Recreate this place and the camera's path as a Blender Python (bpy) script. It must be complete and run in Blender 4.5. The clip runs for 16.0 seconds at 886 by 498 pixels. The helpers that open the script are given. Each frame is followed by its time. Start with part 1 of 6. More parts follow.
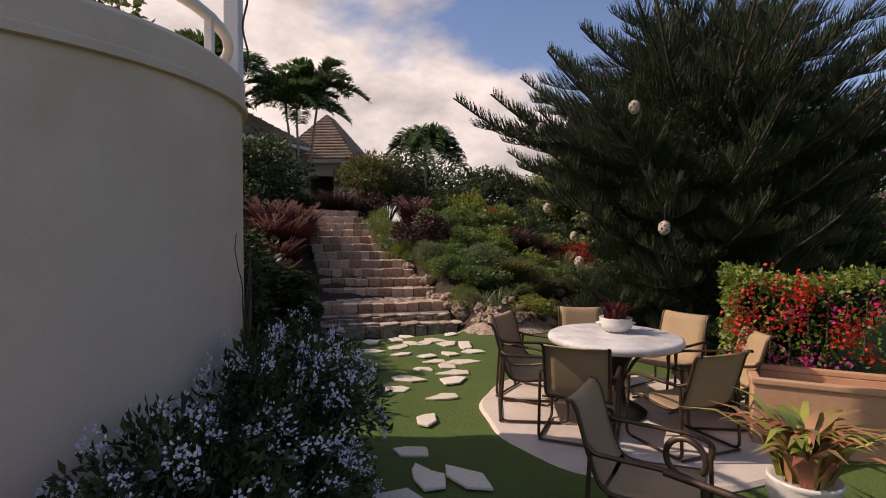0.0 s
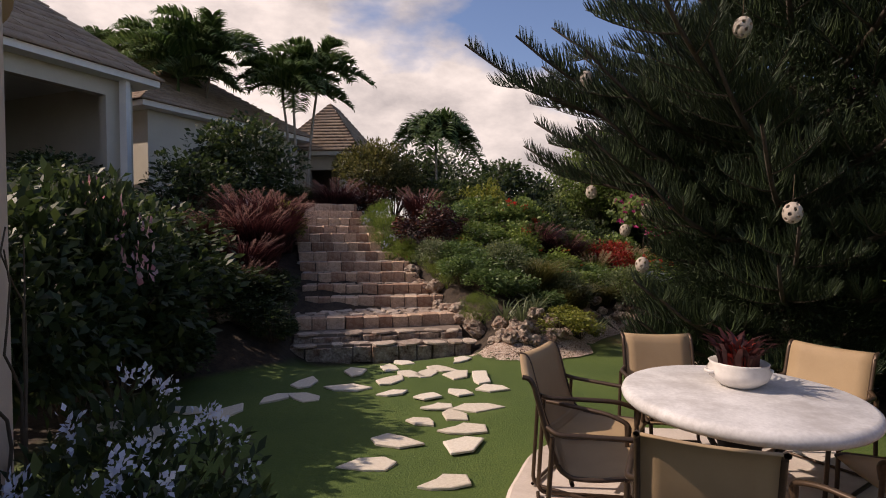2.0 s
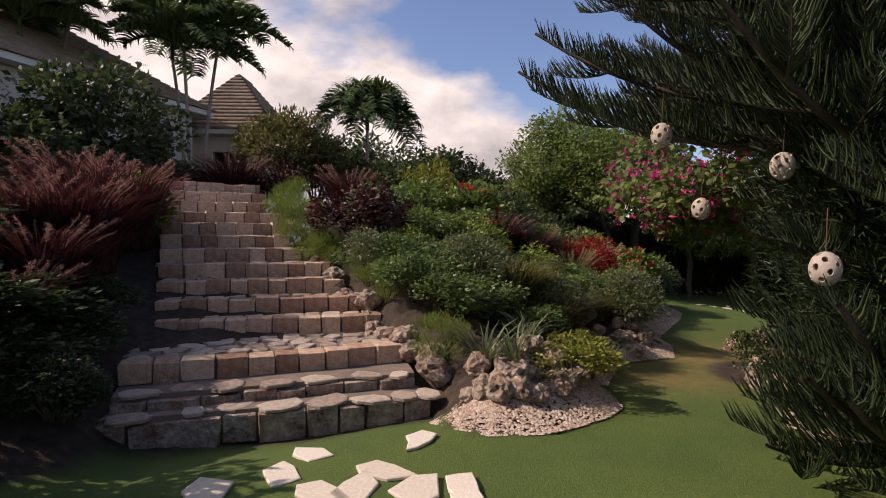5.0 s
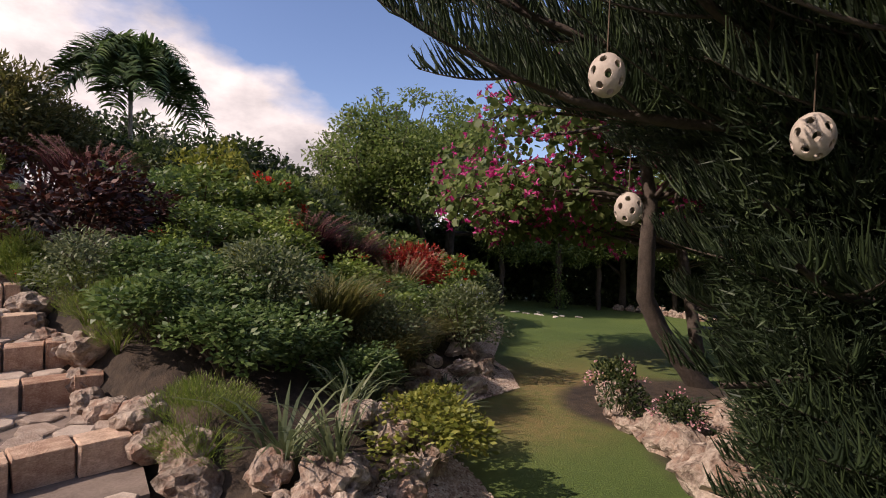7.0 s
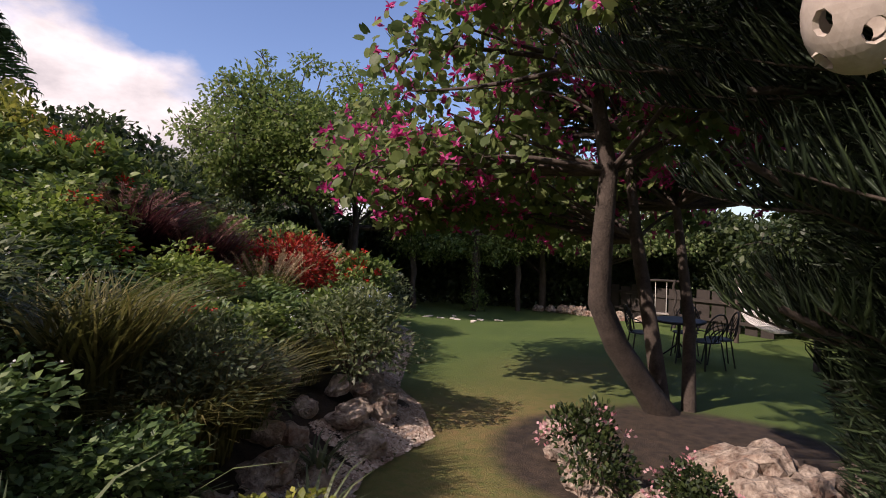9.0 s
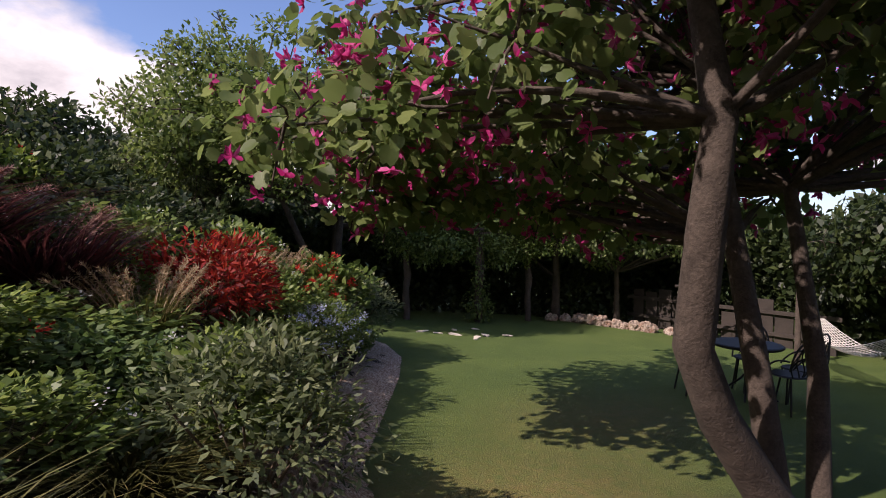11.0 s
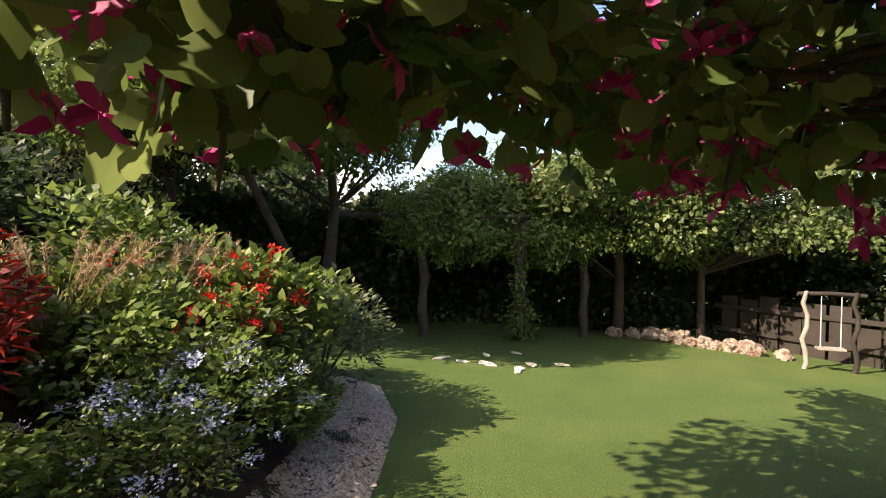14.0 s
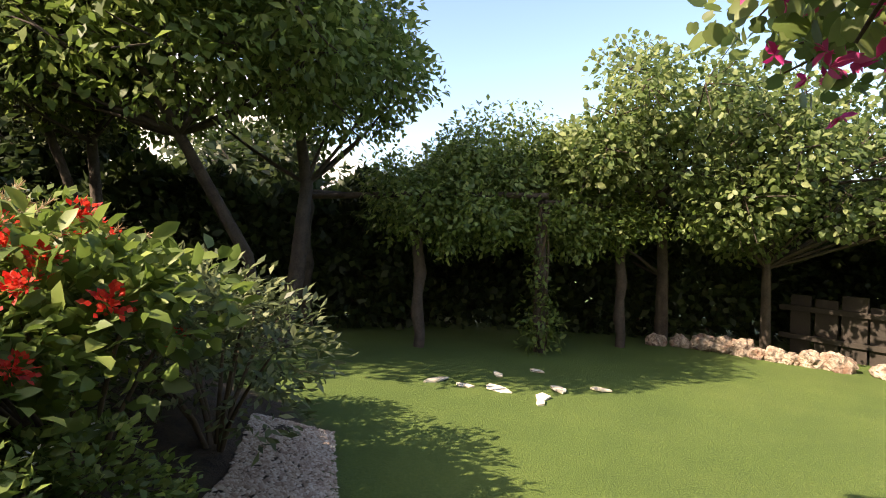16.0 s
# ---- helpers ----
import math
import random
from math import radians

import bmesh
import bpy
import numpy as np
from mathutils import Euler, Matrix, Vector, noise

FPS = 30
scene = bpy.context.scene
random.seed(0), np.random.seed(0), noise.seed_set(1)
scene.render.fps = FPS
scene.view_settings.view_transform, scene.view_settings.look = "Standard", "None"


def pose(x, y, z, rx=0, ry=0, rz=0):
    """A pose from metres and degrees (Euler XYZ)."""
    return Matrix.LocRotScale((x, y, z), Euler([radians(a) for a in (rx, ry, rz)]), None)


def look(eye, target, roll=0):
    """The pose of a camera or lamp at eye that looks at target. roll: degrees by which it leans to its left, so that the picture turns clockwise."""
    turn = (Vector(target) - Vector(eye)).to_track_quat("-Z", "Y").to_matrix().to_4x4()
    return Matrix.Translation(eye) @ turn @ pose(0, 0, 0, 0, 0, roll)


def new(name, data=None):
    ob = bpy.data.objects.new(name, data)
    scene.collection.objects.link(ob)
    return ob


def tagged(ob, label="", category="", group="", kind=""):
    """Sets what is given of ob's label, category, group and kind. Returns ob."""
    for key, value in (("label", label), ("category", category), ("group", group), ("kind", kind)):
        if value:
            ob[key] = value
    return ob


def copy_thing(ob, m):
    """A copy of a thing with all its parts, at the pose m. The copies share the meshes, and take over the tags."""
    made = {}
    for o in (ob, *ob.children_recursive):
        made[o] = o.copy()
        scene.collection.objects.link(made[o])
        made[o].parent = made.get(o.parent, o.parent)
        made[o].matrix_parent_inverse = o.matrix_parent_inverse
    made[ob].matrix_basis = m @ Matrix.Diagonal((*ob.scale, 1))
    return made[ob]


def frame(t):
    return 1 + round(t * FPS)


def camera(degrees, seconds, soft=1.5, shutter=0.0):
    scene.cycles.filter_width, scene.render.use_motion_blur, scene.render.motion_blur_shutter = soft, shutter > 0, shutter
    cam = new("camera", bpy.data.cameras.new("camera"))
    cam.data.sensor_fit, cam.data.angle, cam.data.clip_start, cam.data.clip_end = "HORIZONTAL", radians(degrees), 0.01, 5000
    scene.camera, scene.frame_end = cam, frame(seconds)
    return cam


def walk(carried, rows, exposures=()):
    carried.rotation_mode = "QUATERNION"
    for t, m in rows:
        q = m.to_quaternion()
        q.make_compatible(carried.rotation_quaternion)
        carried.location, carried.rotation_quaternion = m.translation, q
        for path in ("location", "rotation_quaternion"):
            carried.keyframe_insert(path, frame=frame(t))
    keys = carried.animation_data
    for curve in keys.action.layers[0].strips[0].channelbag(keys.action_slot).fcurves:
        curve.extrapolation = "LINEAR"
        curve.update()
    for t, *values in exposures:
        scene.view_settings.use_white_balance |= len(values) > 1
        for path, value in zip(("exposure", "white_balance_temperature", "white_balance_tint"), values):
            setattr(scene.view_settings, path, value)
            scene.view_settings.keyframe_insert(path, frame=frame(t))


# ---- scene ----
cam = camera(79.8, 16.0, soft=1.0)
METRES, EYE, TILT, LEAN, TURN = 16.4, 1.77, 0.0, 0.0, 0.0
ROWS = [
    (0.0, 0.0, 0.0, 0.0, 0.01, -2.11, -0.26),
    (0.5, 0.0033, 0.0322, 0.0001, 0.31, -2.12, -0.25),
    (1.0, 0.0042, 0.065, -0.0005, 0.56, -2.1, -0.2),
    (1.5, 0.006, 0.0965, -0.0032, 0.92, -2.07, -0.16),
    (2.0, 0.0046, 0.1273, -0.0063, 1.6, -2.04, -0.18),
    (2.5, 0.0026, 0.1585, -0.0106, 2.27, -2.04, -0.09),
    (3.0, -0.0009, 0.1897, -0.0147, 2.57, -2.04, -0.09),
    (5.5, -0.0068, 0.3411, -0.0173, -11.47, -1.74, -0.76),
    (6.0, -0.0027, 0.368, -0.0162, -17.55, -1.58, -0.99),
    (6.5, 0.0049, 0.3953, -0.0152, -21.53, -1.52, -1.07),
    (7.0, 0.0155, 0.4228, -0.0154, -26.7, -1.28, -1.26),
    (7.5, 0.0296, 0.448, -0.0164, -31.34, -1.15, -1.34),
    (8.0, 0.0451, 0.4721, -0.018, -33.73, -1.12, -1.34),
    (8.5, 0.0634, 0.4971, -0.0205, -35.47, -1.12, -1.34),
    (9.0, 0.0841, 0.5222, -0.0239, -36.08, -1.09, -1.2),
    (11.5, 0.1873, 0.647, -0.0225, -35.56, -1.22, -0.85),
    (12.0, 0.2079, 0.6724, -0.0207, -35.36, -1.26, -0.84),
    (12.5, 0.228, 0.6999, -0.0217, -34.89, -1.24, -0.73),
    (13.0, 0.2483, 0.7256, -0.024, -34.19, -1.25, -0.67),
    (13.5, 0.2678, 0.7501, -0.029, -33.02, -1.3, -0.6),
    (14.0, 0.2859, 0.7767, -0.0319, -31.98, -1.38, -0.63),
    (14.5, 0.3057, 0.8025, -0.0362, -31.57, -1.43, -0.59),
    (15.0, 0.3249, 0.8278, -0.0402, -30.87, -1.49, -0.51),
    (15.5, 0.3442, 0.8519, -0.0446, -30.5, -1.51, -0.5),
    (16.0, 0.3624, 0.8743, -0.0452, -30.35, -1.49, -0.49),
]
walk(cam, [(t, pose(0, 0, EYE, TILT, LEAN, TURN) @ pose(METRES * x, METRES * y, METRES * z, 90 + pitch, roll, yaw)) for t, x, y, z, yaw, pitch, roll in ROWS], exposures=[(0.0, -0.22, 7500, 24), (3.0, -0.17, 7350, 23), (5.5, -0.05, 7250, 25), (8.0, 0.1, 7000, 26), (9.0, 0.15, 6900, 27), (11.5, 0.35, 6700, 28), (12.5, 0.7, 7000, 24), (13.5, 1.1, 7550, 20), (14.5, 1.35, 8000, 17), (16.0, 1.48, 8300, 16)])

# ---- world, sun ----
SUN_TO = Vector((-0.92, 0.02, 0.77)).normalized()
world = bpy.data.worlds.new("world")
scene.world = world
world.use_nodes = True
wt = world.node_tree
wt.nodes.clear()


def wnode(kind, **kw):
    n = wt.nodes.new(kind)
    for k, v in kw.items():
        n.inputs[k].default_value = v
    return n


w_out = wnode("ShaderNodeOutputWorld")
w_bg = wnode("ShaderNodeBackground", Strength=0.145)
w_sky = wnode("ShaderNodeTexSky")
w_sky.sky_type, w_sky.sun_disc = "NISHITA", False
w_sky.sun_elevation = math.asin(SUN_TO.z)
w_sky.sun_rotation = math.atan2(SUN_TO.x, SUN_TO.y)
w_tc = wnode("ShaderNodeTexCoord")
w_map = wnode("ShaderNodeMapping")
w_map.inputs["Scale"].default_value = (1.0, 1.0, 1.9)
w_map.inputs["Location"].default_value = (0.35, 0.1, 0.2)
w_noise = wnode("ShaderNodeTexNoise", Scale=1.7, Detail=9.0, Roughness=0.50, Distortion=0.1)
w_ramp = wnode("ShaderNodeValToRGB")
w_ramp.color_ramp.elements[0].position, w_ramp.color_ramp.elements[1].position = 0.46, 0.53
w_n2 = wnode("ShaderNodeTexNoise", Scale=4.5, Detail=7.0, Roughness=0.6)
w_r2 = wnode("ShaderNodeValToRGB")
w_r2.color_ramp.elements[0].color, w_r2.color_ramp.elements[1].color = (3.7, 3.7, 3.85, 1), (7.6, 7.4, 7.2, 1)
w_r2.color_ramp.elements[0].position, w_r2.color_ramp.elements[1].position = 0.35, 0.65
w_side = wnode("ShaderNodeVectorMath")
w_side.operation = "DOT_PRODUCT"
w_side.inputs[1].default_value = (-0.11, 0.05, -0.10)
w_bias = wnode("ShaderNodeMath")
w_bias.operation = "ADD"
w_mix = wnode("ShaderNodeMix")
w_mix.data_type = "RGBA"
w_blue = wnode("ShaderNodeMix")
w_blue.data_type, w_blue.blend_type = "RGBA", "MULTIPLY"
w_blue.inputs[0].default_value = 1.0
w_blue.inputs[7].default_value = (0.80, 0.93, 1.12, 1)
for a, b in ((w_tc.outputs["Generated"], w_map.inputs["Vector"]), (w_map.outputs[0], w_noise.inputs["Vector"]), (w_map.outputs[0], w_n2.inputs["Vector"]),
             (w_noise.outputs[0], w_bias.inputs[0]), (w_tc.outputs["Generated"], w_side.inputs[0]), (w_side.outputs["Value"], w_bias.inputs[1]), (w_bias.outputs[0], w_ramp.inputs[0]), (w_n2.outputs[0], w_r2.inputs[0]), (w_ramp.outputs[0], w_mix.inputs[0]),
             (w_sky.outputs[0], w_blue.inputs[6]), (w_blue.outputs[2], w_mix.inputs[6]), (w_r2.outputs[0], w_mix.inputs[7]), (w_mix.outputs[2], w_bg.inputs[0]),
             (w_bg.outputs[0], w_out.inputs[0])):
    wt.links.new(a, b)
sun = new("sun", bpy.data.lights.new("sun", "SUN"))
sun.data.energy, sun.data.angle, sun.data.color = 4.7, radians(0.53), (1.0, 0.93, 0.82)
sun.matrix_world = look(SUN_TO * 60, (0, 0, 0))


# ---- materials ----
def base_nodes(name):
    m = bpy.data.materials.new(name)
    m.use_nodes = True
    nt = m.node_tree
    return m, nt, nt.nodes["Principled BSDF"], nt.nodes["Material Output"]


def add(nt, kind, **kw):
    n = nt.nodes.new(kind)
    for k, v in kw.items():
        n.inputs[k].default_value = v
    return n


def ramp(nt, fac, stops):
    r = nt.nodes.new("ShaderNodeValToRGB")
    el = r.color_ramp.elements
    while len(el) < len(stops):
        el.new(0.5)
    for e, (p, c) in zip(el, stops):
        e.position, e.color = p, (*c, 1)
    nt.links.new(fac, r.inputs[0])
    return r.outputs[0]


def surface(name, dark, light, scale=3.0, fine=40.0, rough=0.8, bump=0.3, dist=0.01, metal=0.0, per_object=0.0, stain=None, detail=6.0, lo=0.33, hi=0.72):
    """Two scales of noise between two colours, with bump; per_object varies single pieces; stain adds patches of a third colour."""
    m, nt, p, out = base_nodes(name)
    tc = add(nt, "ShaderNodeNewGeometry").outputs["Position"] if per_object == 0 else add(nt, "ShaderNodeTexCoord").outputs["Object"]
    n1 = add(nt, "ShaderNodeTexNoise", Scale=scale, Detail=detail, Roughness=0.6)
    n2 = add(nt, "ShaderNodeTexNoise", Scale=fine, Detail=4.0, Roughness=0.65)
    for n in (n1, n2):
        nt.links.new(tc, n.inputs["Vector"])
    mix = add(nt, "ShaderNodeMath")
    mix.operation = "MULTIPLY_ADD"
    nt.links.new(n2.outputs[0], mix.inputs[0])
    mix.inputs[1].default_value = 0.45
    half = add(nt, "ShaderNodeMath")
    half.operation = "MULTIPLY"
    half.inputs[1].default_value = 0.6
    nt.links.new(n1.outputs[0], half.inputs[0])
    nt.links.new(half.outputs[0], mix.inputs[2])
    fac = mix.outputs[0]
    if per_object:
        oi = add(nt, "ShaderNodeObjectInfo")
        pa = add(nt, "ShaderNodeMath")
        pa.operation = "MULTIPLY_ADD"
        nt.links.new(oi.outputs["Random"], pa.inputs[0])
        pa.inputs[1].default_value = per_object
        sub = add(nt, "ShaderNodeMath")
        sub.operation = "SUBTRACT"
        nt.links.new(fac, sub.inputs[0])
        sub.inputs[1].default_value = per_object / 2
        nt.links.new(sub.outputs[0], pa.inputs[2])
        fac = pa.outputs[0]
    col = ramp(nt, fac, [(lo, dark), (hi, light)])
    if stain:
        n3 = add(nt, "ShaderNodeTexNoise", Scale=scale * 0.6, Detail=5.0, Roughness=0.7)
        nt.links.new(tc, n3.inputs["Vector"])
        sm = add(nt, "ShaderNodeMix")
        sm.data_type = "RGBA"
        nt.links.new(ramp(nt, n3.outputs[0], [(0.5, (0, 0, 0)), (0.68, (0.85, 0.85, 0.85))]), sm.inputs[0])
        nt.links.new(col, sm.inputs[6])
        sm.inputs[7].default_value = (*stain, 1)
        col = sm.outputs[2]
    nt.links.new(col, p.inputs["Base Color"])
    p.inputs["Roughness"].default_value, p.inputs["Metallic"].default_value = rough, metal
    b = add(nt, "ShaderNodeBump", Strength=bump, Distance=dist)
    nt.links.new(mix.outputs[0], b.inputs["Height"])
    nt.links.new(b.outputs[0], p.inputs["Normal"])
    return m


def leafy(name, stops, through_light=0.4, rough=0.5):
    """Foliage: colour by leaf, a little by place in the clump, and light through the blade."""
    m, nt, p, out = base_nodes(name)
    g = add(nt, "ShaderNodeNewGeometry")
    n = add(nt, "ShaderNodeTexNoise", Scale=2.2, Detail=3.0)
    nt.links.new(g.outputs["Position"], n.inputs["Vector"])
    a = add(nt, "ShaderNodeMath")
    a.operation = "MULTIPLY_ADD"
    a.inputs[1].default_value = 0.65
    nt.links.new(g.outputs["Random Per Island"], a.inputs[0])
    s = add(nt, "ShaderNodeMath")
    s.operation = "MULTIPLY"
    s.inputs[1].default_value = 0.35
    nt.links.new(n.outputs[0], s.inputs[0])
    nt.links.new(s.outputs[0], a.inputs[2])
    col = ramp(nt, a.outputs[0], stops)
    nt.links.new(col, p.inputs["Base Color"])
    p.inputs["Roughness"].default_value = rough
    tr = add(nt, "ShaderNodeBsdfTranslucent")
    nt.links.new(col, tr.inputs["Color"])
    mx = add(nt, "ShaderNodeMixShader")
    mx.inputs[0].default_value = through_light
    nt.links.new(p.outputs[0], mx.inputs[1])
    nt.links.new(tr.outputs[0], mx.inputs[2])
    nt.links.new(mx.outputs[0], out.inputs[0])
    return m


def greens(name, dark, mid, light, **kw):
    return leafy(name, [(0.1, dark), (0.5, mid), (0.9, light)], **kw)


M_STUCCO = surface("cream_stucco", (0.60, 0.47, 0.37), (0.70, 0.57, 0.46), 0.8, 60, 0.9, 0.25, 0.004, stain=(0.52, 0.40, 0.30))
M_WHITE = surface("white_paint", (0.66, 0.64, 0.60), (0.80, 0.78, 0.74), 2.0, 50, 0.5, 0.1, 0.002)
M_WALLHOUSE = surface("house_render", (0.50, 0.45, 0.37), (0.62, 0.57, 0.48), 1.0, 40, 0.9, 0.2, 0.004)
M_SHINGLE = surface("cedar_shingle", (0.22, 0.145, 0.105), (0.46, 0.34, 0.25), 2.5, 30, 0.85, 0.5, 0.01, stain=(0.30, 0.23, 0.19))
M_BRICK = surface("stair_stone", (0.32, 0.175, 0.115), (0.74, 0.54, 0.39), 2.6, 22, 0.92, 0.9, 0.03, per_object=0.3, stain=(0.34, 0.20, 0.13), lo=0.36, hi=0.66)
M_TREAD = surface("tread_limestone", (0.30, 0.22, 0.17), (0.66, 0.55, 0.45), 2.6, 20, 0.92, 0.9, 0.03, per_object=0.3, stain=(0.36, 0.26, 0.20))
M_MORTAR = surface("mortar", (0.12, 0.09, 0.07), (0.26, 0.20, 0.16), 6.0, 60, 0.95, 0.5, 0.01)
M_CORAL = surface("coral_rock", (0.09, 0.05, 0.034), (0.56, 0.46, 0.37), 7.0, 30, 0.95, 1.0, 0.07, stain=(0.27, 0.14, 0.09), detail=9.0, lo=0.38, hi=0.66)
M_FLAG = surface("flagstone", (0.55, 0.47, 0.36), (0.80, 0.73, 0.62), 6.0, 60, 0.85, 0.4, 0.006, per_object=0.2)
M_PATIO = surface("patio_concrete", (0.50, 0.42, 0.36), (0.68, 0.60, 0.53), 1.6, 70, 0.85, 0.3, 0.004, stain=(0.42, 0.34, 0.28))
M_TABLE = surface("cast_stone", (0.46, 0.44, 0.43), (0.74, 0.72, 0.70), 5.0, 45, 0.6, 0.4, 0.005, stain=(0.42, 0.39, 0.37))
M_BRONZE = surface("bronze_frame", (0.05, 0.032, 0.022), (0.11, 0.07, 0.045), 8.0, 60, 0.42, 0.1, 0.001, metal=0.5)
M_SLING = surface("tan_sling", (0.30, 0.20, 0.11), (0.40, 0.28, 0.16), 4.0, 300, 0.75, 0.25, 0.001)
M_CERAMIC = surface("white_ceramic", (0.58, 0.54, 0.50), (0.76, 0.72, 0.68), 4.0, 30, 0.25, 0.05, 0.002)
# Beige lantern ceramic, darkened so the pine's shade sits in its colour
M_SHADEBISQUE = surface("shade_darkened_bisque", (0.34, 0.28, 0.23), (0.52, 0.45, 0.38), 14.0, 60, 0.8, 0.3, 0.003)
M_TERRA = surface("terracotta", (0.42, 0.22, 0.12), (0.56, 0.33, 0.20), 3.0, 40, 0.8, 0.2, 0.003)
M_BARK = surface("bark", (0.030, 0.022, 0.017), (0.115, 0.088, 0.070), 7.0, 45, 0.95, 1.0, 0.02)
M_PALETRUNK = surface("pale_trunk", (0.22, 0.18, 0.14), (0.46, 0.40, 0.33), 6.0, 45, 0.9, 0.5, 0.01)
M_TWIG = surface("twig", (0.05, 0.035, 0.02), (0.13, 0.09, 0.06), 9.0, 50, 0.9, 0.3, 0.004)
M_IRON = surface("dark_iron", (0.010, 0.010, 0.010), (0.03, 0.028, 0.026), 8.0, 60, 0.55, 0.3, 0.002, metal=0.3)
M_WOOD = surface("weathered_wood", (0.20, 0.17, 0.14), (0.46, 0.41, 0.36), 3.0, 60, 0.9, 0.6, 0.006)
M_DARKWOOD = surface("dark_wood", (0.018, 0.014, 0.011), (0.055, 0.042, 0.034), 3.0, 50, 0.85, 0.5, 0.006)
M_ROPE = surface("rope", (0.52, 0.49, 0.44), (0.72, 0.69, 0.63), 20.0, 200, 0.95, 0.4, 0.002)
M_PEBBLE = leafy("pebble", [(0.1, (0.20, 0.125, 0.085)), (0.4, (0.42, 0.30, 0.23)), (0.65, (0.55, 0.44, 0.35)), (0.95, (0.74, 0.66, 0.56))], 0.0, 0.8)

L_PINE = greens("pine_needle", (0.011, 0.022, 0.010), (0.022, 0.041, 0.016), (0.058, 0.088, 0.030), through_light=0.1, rough=0.6)
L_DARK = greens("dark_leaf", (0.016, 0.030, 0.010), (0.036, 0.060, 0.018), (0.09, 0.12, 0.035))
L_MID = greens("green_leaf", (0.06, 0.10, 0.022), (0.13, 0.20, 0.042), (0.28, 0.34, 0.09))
L_BLUE = greens("bluegreen_leaf", (0.06, 0.085, 0.04), (0.12, 0.155, 0.07), (0.26, 0.29, 0.14))
L_DEEP = greens("deep_green_leaf", (0.05, 0.10, 0.028), (0.105, 0.175, 0.05), (0.21, 0.28, 0.095))
L_BROAD = greens("broad_leaf", (0.06, 0.11, 0.03), (0.15, 0.21, 0.065), (0.32, 0.36, 0.15), through_light=0.5)
L_BRIGHT = greens("bright_leaf", (0.07, 0.12, 0.018), (0.15, 0.22, 0.035), (0.30, 0.36, 0.08))
L_THIN = greens("thin_leaf", (0.065, 0.11, 0.024), (0.14, 0.205, 0.048), (0.28, 0.335, 0.10), through_light=0.55)
L_YELLOW = greens("yellow_leaf", (0.10, 0.13, 0.018), (0.20, 0.22, 0.035), (0.40, 0.38, 0.08))
L_OLIVE = greens("olive_leaf", (0.06, 0.065, 0.018), (0.13, 0.13, 0.035), (0.26, 0.22, 0.08))
L_BURG = greens("burgundy_leaf", (0.025, 0.008, 0.010), (0.06, 0.016, 0.018), (0.12, 0.04, 0.035))
L_COPPER = leafy("copper_leaf", [(0.1, (0.018, 0.008, 0.008)), (0.6, (0.055, 0.016, 0.012)), (0.85, (0.15, 0.04, 0.016)), (1.0, (0.24, 0.12, 0.03))], 0.2)
L_RED = greens("red_leaf", (0.09, 0.010, 0.008), (0.30, 0.022, 0.014), (0.50, 0.06, 0.03))
L_PALM = greens("palm_leaf", (0.045, 0.085, 0.025), (0.09, 0.155, 0.045), (0.22, 0.28, 0.11))
L_ORCHID = leafy("orchid_tree_leaf", [(0.05, (0.07, 0.11, 0.03)), (0.5, (0.14, 0.20, 0.055)), (0.85, (0.26, 0.31, 0.11)), (0.99, (0.48, 0.34, 0.06))], 0.55)
L_STRAW = greens("straw", (0.30, 0.20, 0.10), (0.48, 0.34, 0.20), (0.66, 0.54, 0.38), rough=0.8)
L_PLUME = greens("purple_plume", (0.20, 0.09, 0.08), (0.34, 0.18, 0.15), (0.52, 0.34, 0.28), rough=0.8)
L_CROTON = leafy("croton_leaf", [(0.05, (0.30, 0.05, 0.04)), (0.3, (0.55, 0.22, 0.14)), (0.5, (0.14, 0.22, 0.04)), (0.75, (0.46, 0.44, 0.10)), (1.0, (0.70, 0.46, 0.24))], 0.25)
F_BLUE = greens("plumbago_flower", (0.40, 0.46, 0.76), (0.55, 0.60, 0.84), (0.76, 0.78, 0.90), rough=0.7)
# Petal colour lightened to offset the tower's shade; plumbago_flower is the sunlit copy
F_SHADE_PALE = greens("shade_lightened_plumbago", (0.60, 0.63, 0.80), (0.72, 0.74, 0.87), (0.86, 0.87, 0.93), rough=0.7)
F_WHITE = greens("white_flower", (0.60, 0.60, 0.58), (0.72, 0.72, 0.70), (0.82, 0.82, 0.80), rough=0.7)
F_RED = greens("red_flower", (0.45, 0.012, 0.012), (0.68, 0.035, 0.025), (0.80, 0.10, 0.06), rough=0.6)
F_MAGENTA = greens("magenta_flower", (0.42, 0.015, 0.14), (0.62, 0.04, 0.24), (0.76, 0.16, 0.42), rough=0.6)
F_PINK = greens("pink_flower", (0.60, 0.22, 0.26), (0.72, 0.36, 0.40), (0.80, 0.55, 0.55), rough=0.6)


